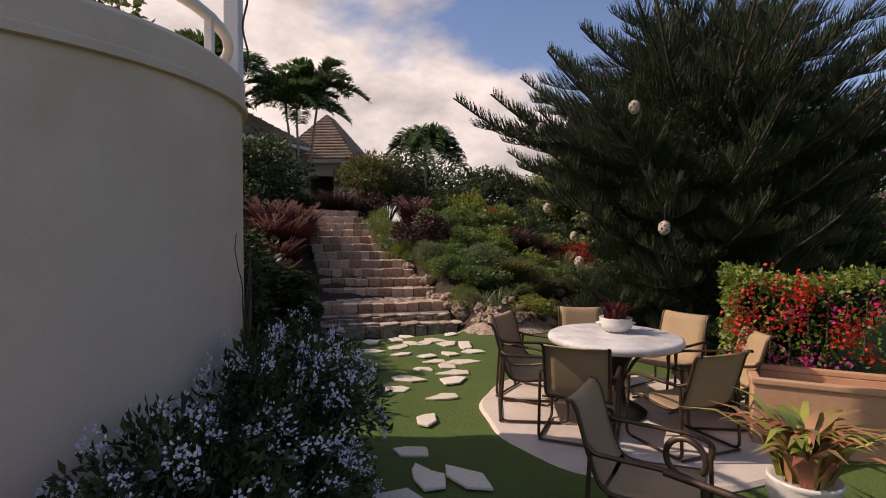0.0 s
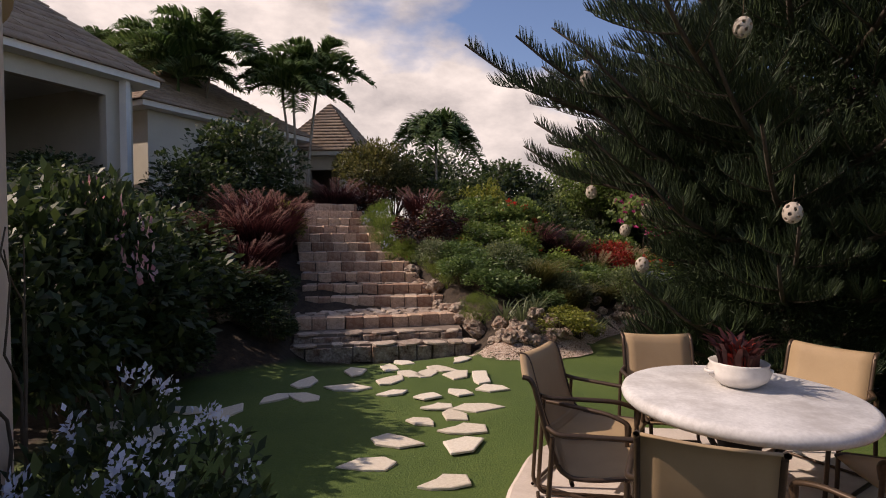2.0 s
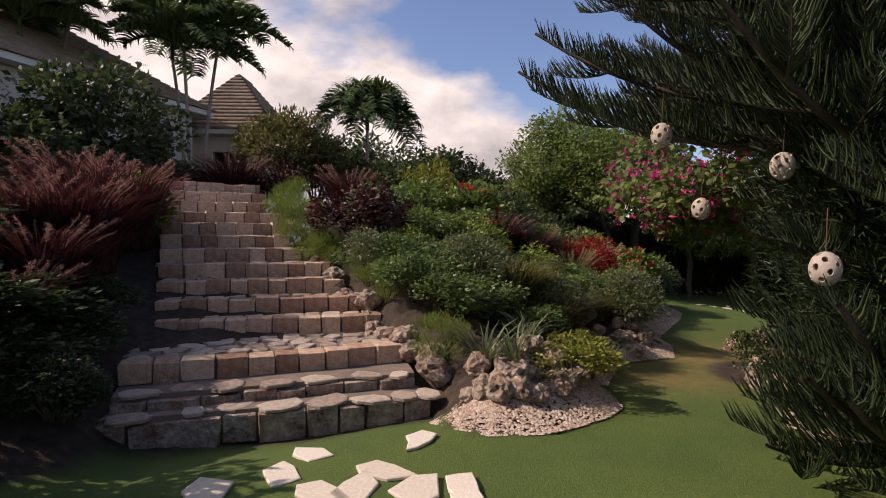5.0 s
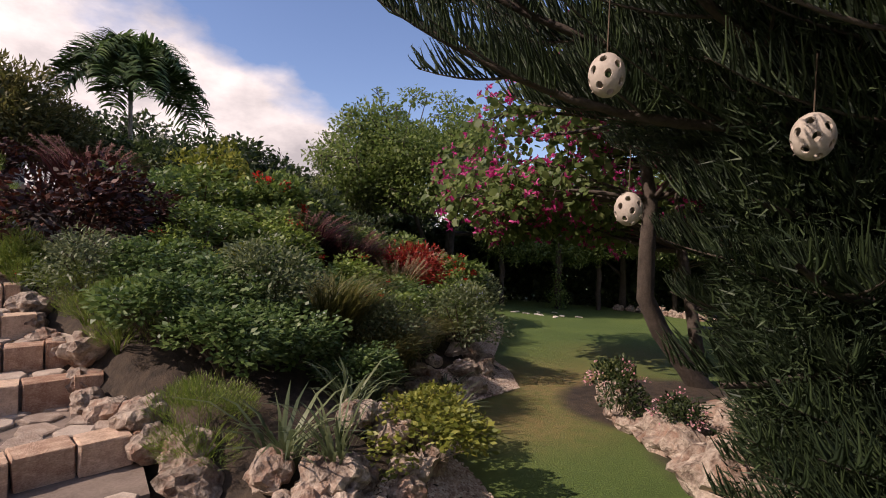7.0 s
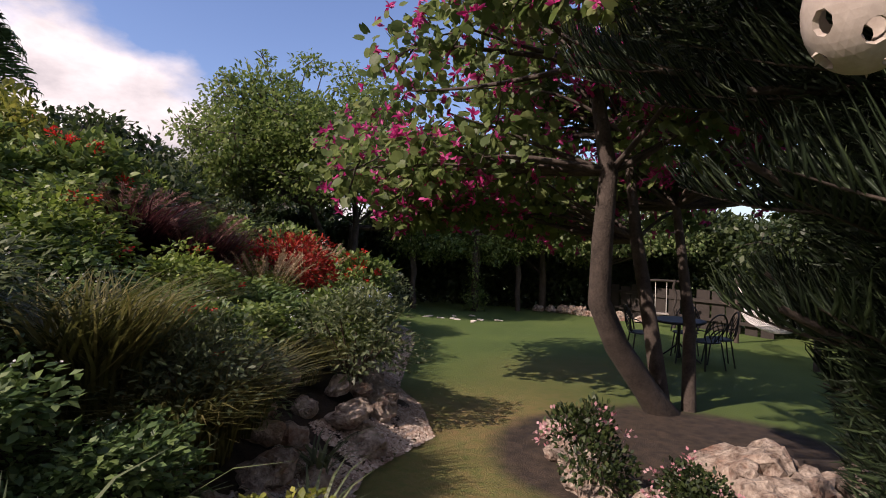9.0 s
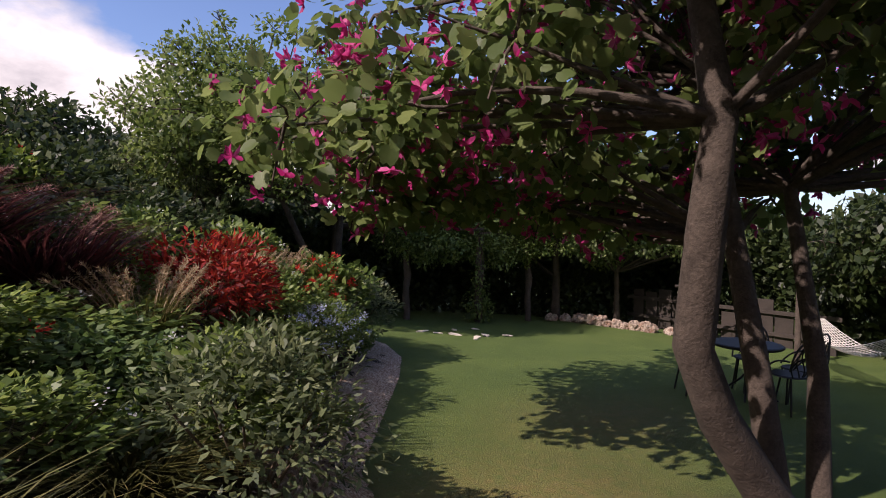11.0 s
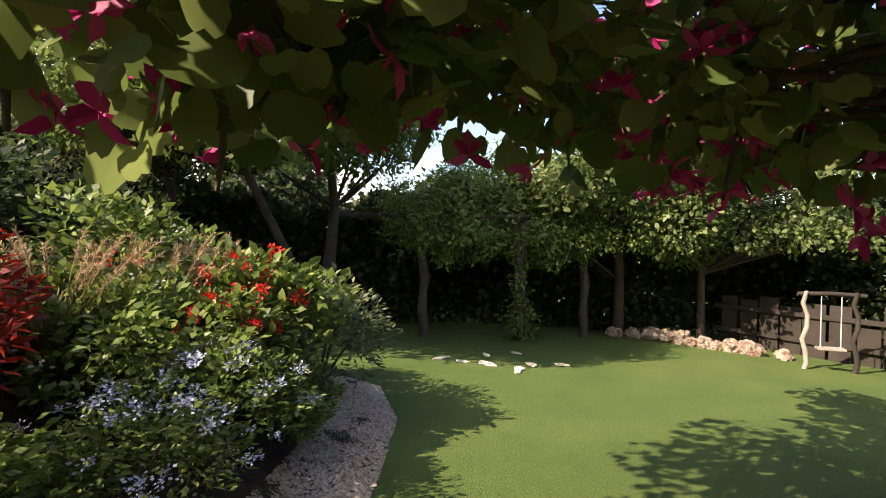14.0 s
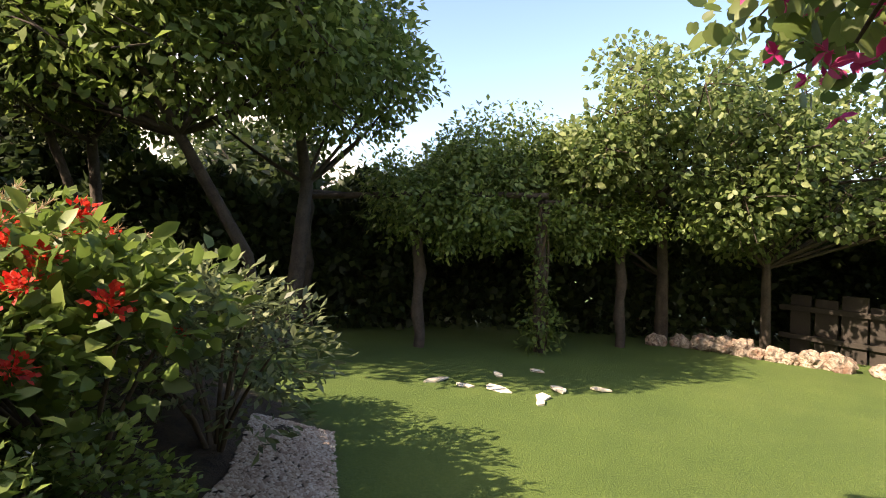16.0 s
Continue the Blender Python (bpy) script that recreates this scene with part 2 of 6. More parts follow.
# ---- mesh helpers ----
def fast_mesh(name, v, polys, material, smooth=False):
    """A mesh from arrays: v (n, 3); polys: list of integer arrays (m, k)."""
    me = bpy.data.meshes.new(name)
    v = np.asarray(v, np.float32)
    me.vertices.add(len(v))
    me.vertices.foreach_set("co", v.ravel())
    loops = np.concatenate([p.ravel() for p in polys]).astype(np.int32)
    totals = np.concatenate([np.full(len(p), p.shape[1]) for p in polys]).astype(np.int32)
    starts = np.concatenate(([0], np.cumsum(totals)[:-1])).astype(np.int32)
    me.loops.add(len(loops))
    me.loops.foreach_set("vertex_index", loops)
    me.polygons.add(len(totals))
    me.polygons.foreach_set("loop_start", starts)
    me.polygons.foreach_set("loop_total", totals)
    me.materials.append(material)
    me.update(calc_edges=True)
    if smooth:
        me.shade_smooth()
    return me


def part(name, data, material=None, parent=None, label="", m=None):
    """Links a bmesh or a mesh as one object under its parent."""
    if isinstance(data, bmesh.types.BMesh):
        me = bpy.data.meshes.new(name)
        bmesh.ops.recalc_face_normals(data, faces=data.faces)
        data.to_mesh(me)
        data.free()
        data = me
        data.materials.append(material)
    ob = new(name, data)
    if m is not None:
        ob.matrix_basis = m
    if parent:
        ob.parent = parent
    if label:
        ob["label"] = label
    return tagged(ob, label, kind="stuff") if name == "stem_cluster" else ob


def thing(name, m, label, category, group="", kind=""):
    return tagged(place(new(name), m), label, category, group, kind)


def place(ob, m):
    ob.matrix_basis = m
    return ob


def box(bm, x0, y0, z0, x1, y1, z1, bevel=0.0, m=None):
    vs = bmesh.ops.create_cube(bm, size=1)["verts"]
    for v in vs:
        v.co = Vector(((x0 + x1) / 2 + v.co.x * (x1 - x0), (y0 + y1) / 2 + v.co.y * (y1 - y0), (z0 + z1) / 2 + v.co.z * (z1 - z0)))
        if m is not None:
            v.co = m @ v.co
    if bevel:
        es = list({e for v in vs for e in v.link_edges})
        bmesh.ops.bevel(bm, geom=es, offset=bevel, segments=2, affect="EDGES", profile=0.6)
    return bm


def tube_arrays(paths, sides=6):
    """Tubes along paths: each path is a list of (x, y, z, radius). Returns vertices and quads."""
    V, F, base = [], [], 0
    ang = np.linspace(0, 2 * np.pi, sides, endpoint=False)
    for path in paths:
        a = np.asarray(path, float)
        p, r = a[:, :3], a[:, 3]
        d = np.gradient(p, axis=0)
        d /= np.linalg.norm(d, axis=1)[:, None] + 1e-9
        ref = np.where(np.abs(d[:, 2:3]) > 0.9, np.array([[1.0, 0, 0]]), np.array([[0, 0, 1.0]]))
        if abs(d[0, 2]) > 0.5:
            ref = np.tile(np.array([[0.0, 1.0, 0.05]]), (len(p), 1))
        s = np.cross(d, ref)
        s /= np.linalg.norm(s, axis=1)[:, None] + 1e-9
        t = np.cross(d, s)
        ring = p[:, None] + r[:, None, None] * (np.cos(ang)[None, :, None] * s[:, None] + np.sin(ang)[None, :, None] * t[:, None])
        V.append(ring.reshape(-1, 3))
        n = len(p)
        i = np.arange(n - 1)[:, None] * sides
        j = np.arange(sides)[None]
        k = (j + 1) % sides
        F.append((base + np.stack([i + j, i + k, i + k + sides, i + j + sides], -1)).reshape(-1, 4))
        base += n * sides
    return np.concatenate(V), [np.concatenate(F)]


def tubes(name, paths, material, sides=6):
    v, f = tube_arrays(paths, sides)
    return fast_mesh(name, v, f, material, True)


def lathe(bm, profile, segs=32):
    """Turns a profile of (radius, z) about the z axis."""
    rings = [[bm.verts.new((r * math.cos(2 * math.pi * i / segs), r * math.sin(2 * math.pi * i / segs), z)) for i in range(segs)] for r, z in profile]
    for a, b in zip(rings, rings[1:]):
        for i in range(segs):
            j = (i + 1) % segs
            bm.faces.new((a[i], a[j], b[j], b[i]))
    bm.faces.new(rings[0][::-1])
    bm.faces.new(rings[-1])
    return bm


LEAF = {  # outline in (along, across, lift), and faces
    "small": (np.array([(0, 0, 0), (0.5, 0.5, 0.08), (1, 0, -0.06), (0.5, -0.5, 0.08)]), [np.array([(0, 1, 2, 3)])]),
    "oval": (np.array([(0, 0, 0), (0.28, 0.42, 0.1), (0.7, 0.38, 0.07), (1, 0, -0.12), (0.7, -0.38, 0.07), (0.28, -0.42, 0.1), (0.5, 0, 0)]),
             [np.array([(0, 1, 2, 6), (6, 2, 3, 4), (6, 4, 5, 0)])]),
    "round": (np.array([(0.06, 0, 0), (-0.04, 0.22, 0.04), (0.12, 0.45, 0.09), (0.5, 0.52, 0.08), (0.88, 0.36, 0.02), (1.0, 0.2, -0.04), (0.86, 0, -0.03), (1.0, -0.2, -0.04),
                        (0.88, -0.36, 0.02), (0.5, -0.52, 0.08), (0.12, -0.45, 0.09), (-0.04, -0.22, 0.04)]),
              [np.array([(0, 1, 2, 3, 6), (0, 6, 9, 10, 11)]), np.array([(3, 4, 5, 6), (6, 7, 8, 9)])]),
    "needle": (np.array([(0, 0.5, 0), (0, -0.5, 0), (1, 0, 0)]), [np.array([(0, 1, 2)])]),
    "blade": (np.array([(0, 0.4, 0), (0, -0.4, 0), (0.4, 0.5, 0.16), (0.4, -0.5, 0.16), (0.75, 0.32, 0.1), (0.75, -0.32, 0.1), (1, 0, -0.12)]),
              [np.array([(0, 1, 3, 2), (2, 3, 5, 4)]), np.array([(4, 5, 6)])]),
}


def unit(a):
    return a / (np.linalg.norm(a, axis=-1, keepdims=True) + 1e-9)


def leaf_arrays(P, D, N, L, W, kind="small"):
    """Leaves at P that point along D with face normal near N, of lengths L and widths W."""
    tv, tf = LEAF[kind]
    D = unit(D)
    S = unit(np.cross(N, D))
    U = np.cross(D, S)
    L, W = np.broadcast_to(L, len(P)), np.broadcast_to(W, len(P))
    v = P[:, None] + tv[None, :, 0:1] * (D * L[:, None])[:, None] + tv[None, :, 1:2] * (S * W[:, None])[:, None] + tv[None, :, 2:3] * (U * L[:, None])[:, None]
    off = np.arange(len(P))[:, None, None] * len(tv)
    return v.reshape(-1, 3), [(f[None] + off).reshape(-1, f.shape[1]) for f in tf]


def join_arrays(items):
    V, by, base = [], {}, 0
    for v, fs in items:
        V.append(v)
        for f in fs:
            by.setdefault(f.shape[1], []).append(f + base)
        base += len(v)
    return np.concatenate(V), [np.concatenate(x) for x in by.values()]


rng = np.random.default_rng(7)


def sphere_dirs(n):
    return unit(rng.normal(size=(n, 3)))


def clump_points(n, rx, rz, lumps=16, inner=0.35, flat=0.0):
    """Points of a bush crown (height 2 rz, standing on z = 0): lumps on an uneven ellipsoid. Returns points and outward ways."""
    c = sphere_dirs(lumps)
    c[:, 2] = np.abs(c[:, 2]) * 1.25 - 0.35
    c = unit(c) * (0.62 + 0.26 * rng.random((lumps, 1)))
    pick = rng.integers(0, lumps, n)
    d = sphere_dirs(n)
    r = 0.30 + 0.16 * rng.random(lumps)
    p = c[pick] + d * (r[pick] * (inner + (1 - inner) * rng.random(n) ** 0.45))[:, None]
    out = unit(p * np.array([1, 1, 0.8]) + d * 0.5 + 0.25 * rng.normal(size=(n, 3)))
    p = p * np.array([rx, rx, rz])
    p[:, 2] += rz
    return p, out


def bush_foliage(name, n, rx, rz, leaf, width, material, kind="small", lumps=16, droop=0.1, inner=0.3):
    p, out = clump_points(n, rx, rz, lumps, inner)
    p[:, 2] = np.maximum(p[:, 2], 0.02)
    d = unit(out + 0.6 * rng.normal(size=p.shape) + np.array([0, 0, 0.25 - droop]))
    nrm = unit(out + np.array([0, 0, 0.8]) + 0.45 * rng.normal(size=p.shape))
    s = 0.65 + 0.6 * rng.random(n)
    v, f = leaf_arrays(p, d, nrm, leaf * s, width * s, kind)
    return fast_mesh(name, v, f, material)


def bush_stems(name, rx, rz, n=9, material=None, r=0.012):
    paths = []
    for i in range(n):
        a, t = rng.random() * 6.28, 0.3 + 0.6 * rng.random()
        e = np.array([math.cos(a) * rx * t, math.sin(a) * rx * t, rz * (1.0 + 0.55 * rng.random())])
        paths.append([(*(e * u * np.array([u ** 0.4, u ** 0.4, 1]) + np.array([0.03 * math.cos(a), 0.03 * math.sin(a), 0])), r * (1 - 0.75 * u) + 0.002) for u in (0.0, 0.33, 0.66, 1.0)])
    return tubes(name, paths, material or M_TWIG, 5)


def flower_heads(name, n, rx, rz, size, material, petals=7, spread=0.6, top=0.0, petal=0.75):
    """Flower clusters on the outside of a bush crown."""
    c = sphere_dirs(n)
    c[:, 2] = np.abs(c[:, 2]) * (1 + top) - 0.15 * (1 - top)
    c = unit(c)
    base = c * np.array([rx, rx, rz]) * (0.88 + 0.18 * rng.random((n, 1)))
    base[:, 2] += rz
    P = np.repeat(base, petals, 0)
    out = np.repeat(c, petals, 0)
    d = unit(out + 1.1 * rng.normal(size=P.shape))
    P = P + d * size * spread * rng.random((len(P), 1)) * 4.2
    v, f = leaf_arrays(P, d, unit(out + 0.5 * rng.normal(size=P.shape)), size * (0.7 + 0.5 * rng.random(len(P))), size * petal, "small")
    return fast_mesh(name, v, f, material)


def blades(name, n, spread, height, width, material, lean=0.6, kind="blade"):
    a = rng.random(n) * 6.283
    r = spread * np.sqrt(rng.random(n))
    P = np.stack([r * np.cos(a), r * np.sin(a), np.zeros(n)], 1)
    l = lean * (0.3 + 0.9 * rng.random(n))
    b = a + 0.7 * rng.normal(size=n)
    D = np.stack([np.cos(b) * l, np.sin(b) * l, np.ones(n)], 1)
    N = np.stack([np.cos(b), np.sin(b), -l], 1) * -1
    L = height * (0.55 + 0.55 * rng.random(n)) * np.sqrt(1 + l * l)
    v, f = leaf_arrays(P, D, N, L, width * (0.7 + 0.6 * rng.random(n)), kind)
    return fast_mesh(name, v, f, material)


# ---- the ground ----
EDGE = [(-40, 5.0), (-6, 6.0), (-3.5, 6.9), (-3.06, 7.5), (-2.58, 8.0), (-2.06, 8.5), (-1.95, 9.1), (0.25, 9.44), (0.37, 9.12), (0.65, 8.93), (1.04, 8.96), (1.34, 9.1), (1.73, 9.37),
        (1.99, 9.65), (2.1, 10.3), (2.5, 11.0), (3.0, 11.65), (3.85, 12.05), (4.25, 12.85), (4.4, 13.5), (4.9, 14.2), (6.15, 15.9), (6.85, 17.0), (7.2, 18.1), (7.1, 18.9), (6.6, 20.2), (6, 24), (6, 60), (-40, 60)]
EV = np.array(EDGE, float)


def bed_depth(x, y):
    """Metres inside the planted bank (positive) or out on the lawn (negative)."""
    x, y = np.broadcast_arrays(np.asarray(x, float), np.asarray(y, float))
    p = np.stack([x, y], -1)
    best = np.full(x.shape, 1e9)
    inside = np.zeros(x.shape, bool)
    for a, b in zip(EV, np.roll(EV, -1, 0)):
        ab = b - a
        t = np.clip(((p - a) @ ab) / (ab @ ab), 0, 1)
        best = np.minimum(best, np.linalg.norm(p - a - t[..., None] * ab, axis=-1))
        cross = (a[1] > y) != (b[1] > y)
        with np.errstate(divide="ignore", invalid="ignore"):
            xi = (b[0] - a[0]) * (y - a[1]) / (b[1] - a[1]) + a[0]
        inside ^= cross & (x < xi)
    return np.where(inside, best, -best)


def sstep(a, b, x):
    t = np.clip((x - a) / (b - a), 0, 1)
    return t * t * (3 - 2 * t)


def lawn_z(x, y):
    return -0.062 * np.maximum(x, 0) * sstep(6.0, 11.5, y)


STAIR_A, STAIR_B = np.array([-0.85, 9.45]), np.array([-3.0, 14.6])


def height(x, y):
    x, y = np.broadcast_arrays(np.asarray(x, float), np.asarray(y, float))
    d = np.clip(bed_depth(x, y), 0, None)
    top = 2.35 - 1.55 * sstep(1.0, 7.0, x) + 0.45 * sstep(-4, -9, x)
    slope = 0.42 - 0.16 * sstep(2.0, 5.5, x)
    rise = top * (1 - np.exp(-slope * d / top * 1.25))
    axis = (STAIR_B - STAIR_A) / np.linalg.norm(STAIR_B - STAIR_A)
    rel = np.stack([x - STAIR_A[0], y - STAIR_A[1]], -1)
    along, across = rel @ axis, np.abs(rel @ np.array([axis[1], -axis[0]]))
    run = np.clip(along, -1, 6.0) * 0.385 - 0.22
    cut = sstep(1.55, 1.05, across) * sstep(-1.0, 0.2, along) * sstep(8.5, 5.5, along)
    return lawn_z(x, y) + rise * (1 - cut) + np.clip(run, -0.2, 2.1) * cut


def hz(x, y):
    return float(height(np.array([x]), np.array([y]))[0])


def spaced(a, b, step, far):
    core = np.arange(a, b + step / 2, step)
    g = step * np.cumsum(1.35 ** np.arange(1, 40))
    g = g[g < far]
    return np.concatenate([(a - g)[::-1], core, b + g])


gx, gy = spaced(-9, 17, 0.16, 900), spaced(-2, 23, 0.16, 900)
GX, GY = np.meshgrid(gx, gy, indexing="ij")
GZ = height(GX, GY)
depth_in = bed_depth(GX, GY)
GZ = GZ + 0.012 * np.sin(GX * 3.1 + 1.3 * np.sin(GY * 2.3)) * np.cos(GY * 2.7) + np.where(depth_in > 0.2, 0.03 * np.sin(GX * 9) * np.sin(GY * 8.3), 0)
nx, ny = len(gx), len(gy)
idx = np.arange(nx * ny).reshape(nx, ny)
quads = np.stack([idx[:-1, :-1], idx[1:, :-1], idx[1:, 1:], idx[:-1, 1:]], -1).reshape(-1, 4)


def ground_material():
    m, nt, p, out = base_nodes("lawn_and_soil")
    at = add(nt, "ShaderNodeAttribute")
    at.attribute_name = "planted"
    pos = add(nt, "ShaderNodeNewGeometry").outputs["Position"]
    n1 = add(nt, "ShaderNodeTexNoise", Scale=0.55, Detail=6.0, Roughness=0.65)
    n2 = add(nt, "ShaderNodeTexNoise", Scale=55.0, Detail=4.0, Roughness=0.7)
    n3 = add(nt, "ShaderNodeTexNoise", Scale=9.0, Detail=5.0, Roughness=0.7)
    for n in (n1, n2, n3):
        nt.links.new(pos, n.inputs["Vector"])
    mul = add(nt, "ShaderNodeMath")
    mul.operation = "MULTIPLY_ADD"
    mul.inputs[1].default_value = 0.5
    nt.links.new(n2.outputs[0], mul.inputs[0])
    hf = add(nt, "ShaderNodeMath")
    hf.operation = "MULTIPLY"
    hf.inputs[1].default_value = 0.5
    nt.links.new(n1.outputs[0], hf.inputs[0])
    nt.links.new(hf.outputs[0], mul.inputs[2])
    grass = ramp(nt, mul.outputs[0], [(0.3, (0.036, 0.072, 0.010)), (0.5, (0.070, 0.116, 0.018)), (0.68, (0.120, 0.158, 0.031))])
    wear = add(nt, "ShaderNodeAttribute")
    wear.attribute_name = "worn"
    wm = add(nt, "ShaderNodeMix")
    wm.data_type = "RGBA"
    wf = add(nt, "ShaderNodeMath")
    wf.operation = "MULTIPLY"
    nt.links.new(wear.outputs["Fac"], wf.inputs[0])
    nt.links.new(ramp(nt, n3.outputs[0], [(0.3, (0.25, 0.25, 0.25)), (0.65, (1, 1, 1))]), wf.inputs[1])
    nt.links.new(wf.outputs[0], wm.inputs[0])
    nt.links.new(grass, wm.inputs[6])
    wm.inputs[7].default_value = (0.24, 0.155, 0.06, 1)
    soil = ramp(nt, n3.outputs[0], [(0.35, (0.020, 0.013, 0.008)), (0.7, (0.075, 0.05, 0.032))])
    mx = add(nt, "ShaderNodeMix")
    mx.data_type = "RGBA"
    nt.links.new(at.outputs["Fac"], mx.inputs[0])
    nt.links.new(wm.outputs[2], mx.inputs[6])
    nt.links.new(soil, mx.inputs[7])
    nt.links.new(mx.outputs[2], p.inputs["Base Color"])
    p.inputs["Roughness"].default_value = 0.9
    b = add(nt, "ShaderNodeBump", Strength=0.7, Distance=0.02)
    nt.links.new(n2.outputs[0], b.inputs["Height"])
    nt.links.new(b.outputs[0], p.inputs["Normal"])
    return m


ground_mesh = fast_mesh("ground", np.stack([GX, GY, GZ], -1).reshape(-1, 3), [quads], ground_material(), True)
PINE = (3.9, 8.25)
PINE_BED = [(4.75, 8.6, 1.5, 2.1), (5.5, 10.9, 1.75, 1.35)]  # x, y, rx, ry of the rocky beds round the trees


def pine_bed(x, y):
    return np.max([1 - ((x - a) / c) ** 2 - ((y - b) / d) ** 2 for a, b, c, d in PINE_BED], axis=0)


near_wall = np.clip((-(GX + 0.95) - 0.12 * np.sin(GY * 3)) * 5, 0, 1) * (GY < 5.0) + np.clip((-(GX + 2.9)) * 4, 0, 1) * (GY >= 5.0) * (GY < 8)
planted = np.clip(np.maximum.reduce([depth_in * 14, pine_bed(GX, GY) * 6, near_wall]), 0, 1)
worn = np.clip(np.exp(-((GX - 4.6) / 1.5) ** 2 - ((GY - 12.2) / 1.1) ** 2) * 1.0 + 0.75 * np.exp(-((GX - 3.1) / 0.9) ** 2 - ((GY - 10.9) / 0.6) ** 2) + 0.5 * np.exp(-((GX - 7.4) / 1.4) ** 2 - ((GY - 13.6) / 0.9) ** 2), 0, 1)
for key, values in (("planted", planted), ("worn", worn)):
    layer = ground_mesh.attributes.new(key, "FLOAT", "POINT")
    layer.data.foreach_set("value", values.astype(np.float32).ravel())
ground = tagged(new("ground", ground_mesh), "mown green lawn with dark soil planting beds and worn patches", "lawn", kind="structure")


# ---- round tower wall with a balcony on it ----
TOWER = (-2.72, 3.08)
TR = 1.46


def ring_band(r0, r1, z0, z1, segs=72, a0=0.0, a1=2 * math.pi, bev=0.0):
    """A ring with square section as a bmesh."""
    bm = bmesh.new()
    prof = [(r1, z0), (r1, z1 - bev), (r1 - bev, z1), (r0, z1), (r0, z0)]
    full = abs(a1 - a0 - 2 * math.pi) < 1e-6
    n = segs if full else segs + 1
    rings = [[bm.verts.new((r * math.cos(a0 + (a1 - a0) * i / segs), r * math.sin(a0 + (a1 - a0) * i / segs), z)) for r, z in prof] for i in range(n)]
    for i in range(segs):
        a, b = rings[i], rings[(i + 1) % n]
        for k in range(len(prof)):
            j = (k + 1) % len(prof)
            bm.faces.new((a[k], b[k], b[j], a[j]))
    if not full:
        bm.faces.new(rings[0])
        bm.faces.new(rings[-1][::-1])
    return bm


tower = thing("wall_round_tower", pose(*TOWER, -0.1), "shaded cream stucco round tower wall with moulded coping", "wall", kind="structure")
part("wall", ring_band(TR - 0.25, TR, 0.0, 2.66, 96), M_STUCCO, tower)
part("plinth", ring_band(TR - 0.05, TR + 0.03, 0.0, 0.55, 96, bev=0.02), M_STUCCO, tower)
part("moulding", ring_band(TR - 0.05, TR + 0.035, 2.62, 2.67, 96, bev=0.01), M_STUCCO, tower)
part("coping", ring_band(TR - 0.25, TR + 0.02, 2.663, 2.84, 96, bev=0.03), M_STUCCO, tower)
bm = bmesh.new()
bmesh.ops.create_circle(bm, cap_ends=True, segments=64, radius=TR - 0.2, matrix=Matrix.Translation((0, 0, 2.55)))
part("deck", bm, M_PATIO, tower)
for f in tower.children:
    if f.name.split(".")[0] in ("wall", "plinth", "moulding", "coping"):
        f.data.shade_smooth()
        f.data.set_sharp_from_angle(angle=radians(35))

rail = thing("balcony_railing", pose(*TOWER, 2.74), "white painted metal balcony railing with curved handrail and mesh panels", "railing")
ang = np.linspace(0, 2 * math.pi, 49)
rr = TR - 0.08
part("handrail", tubes("handrail", [[(rr * math.cos(a), rr * math.sin(a), 0.24, 0.034) for a in ang]], M_WHITE, 10), parent=rail)
for i in range(10):
    a = 2 * math.pi * i / 10 + 0.62
    bm = bmesh.new()
    box(bm, rr - 0.022, -0.022, 0.0, rr + 0.022, 0.022, 0.24, 0.004, Matrix.Rotation(a, 4, "Z"))
    part("post", bm, M_WHITE, rail)
PA = math.atan2(4.05 - TOWER[1], -1.62 - TOWER[0])
post = thing("balcony_column", pose(TOWER[0] + 1.50 * math.cos(PA), TOWER[1] + 1.50 * math.sin(PA), 2.66), "white painted square balcony column with a curled wire", "column")
bm = bmesh.new()
box(bm, -0.055, -0.055, -0.02, 0.055, 0.055, 2.6, 0.008)
box(bm, -0.035, -0.12, 0.02, 0.035, 0.06, 0.12, 0.006)
part("shaft", bm, M_WHITE, post)
part("wire", tubes("wire", [[(0.09 + 0.02 * math.sin(u * 25), 0.0, 0.3 + 1.8 * u, 0.008) for u in np.linspace(0, 1, 40)]], M_IRON, 5), parent=post)
vine = thing("climbing_vine", pose(*TOWER, 0.0), "bare brown vine stems climbing the stucco wall", "vine")
vp = []
for i in range(9):
    a, z = 0.18 + 0.5 * rng.random(), 0.2
    path = []
    for k in range(16):
        path.append(((TR + 0.045) * math.cos(a), (TR + 0.045) * math.sin(a), z, 0.010 - 0.0005 * k))
        a += 0.05 * rng.normal()
        z += 0.06 + 0.07 * rng.random()
    vp.append(path)
part("stem_cluster", tubes("stem_cluster", vp, M_TWIG, 5), parent=vine)


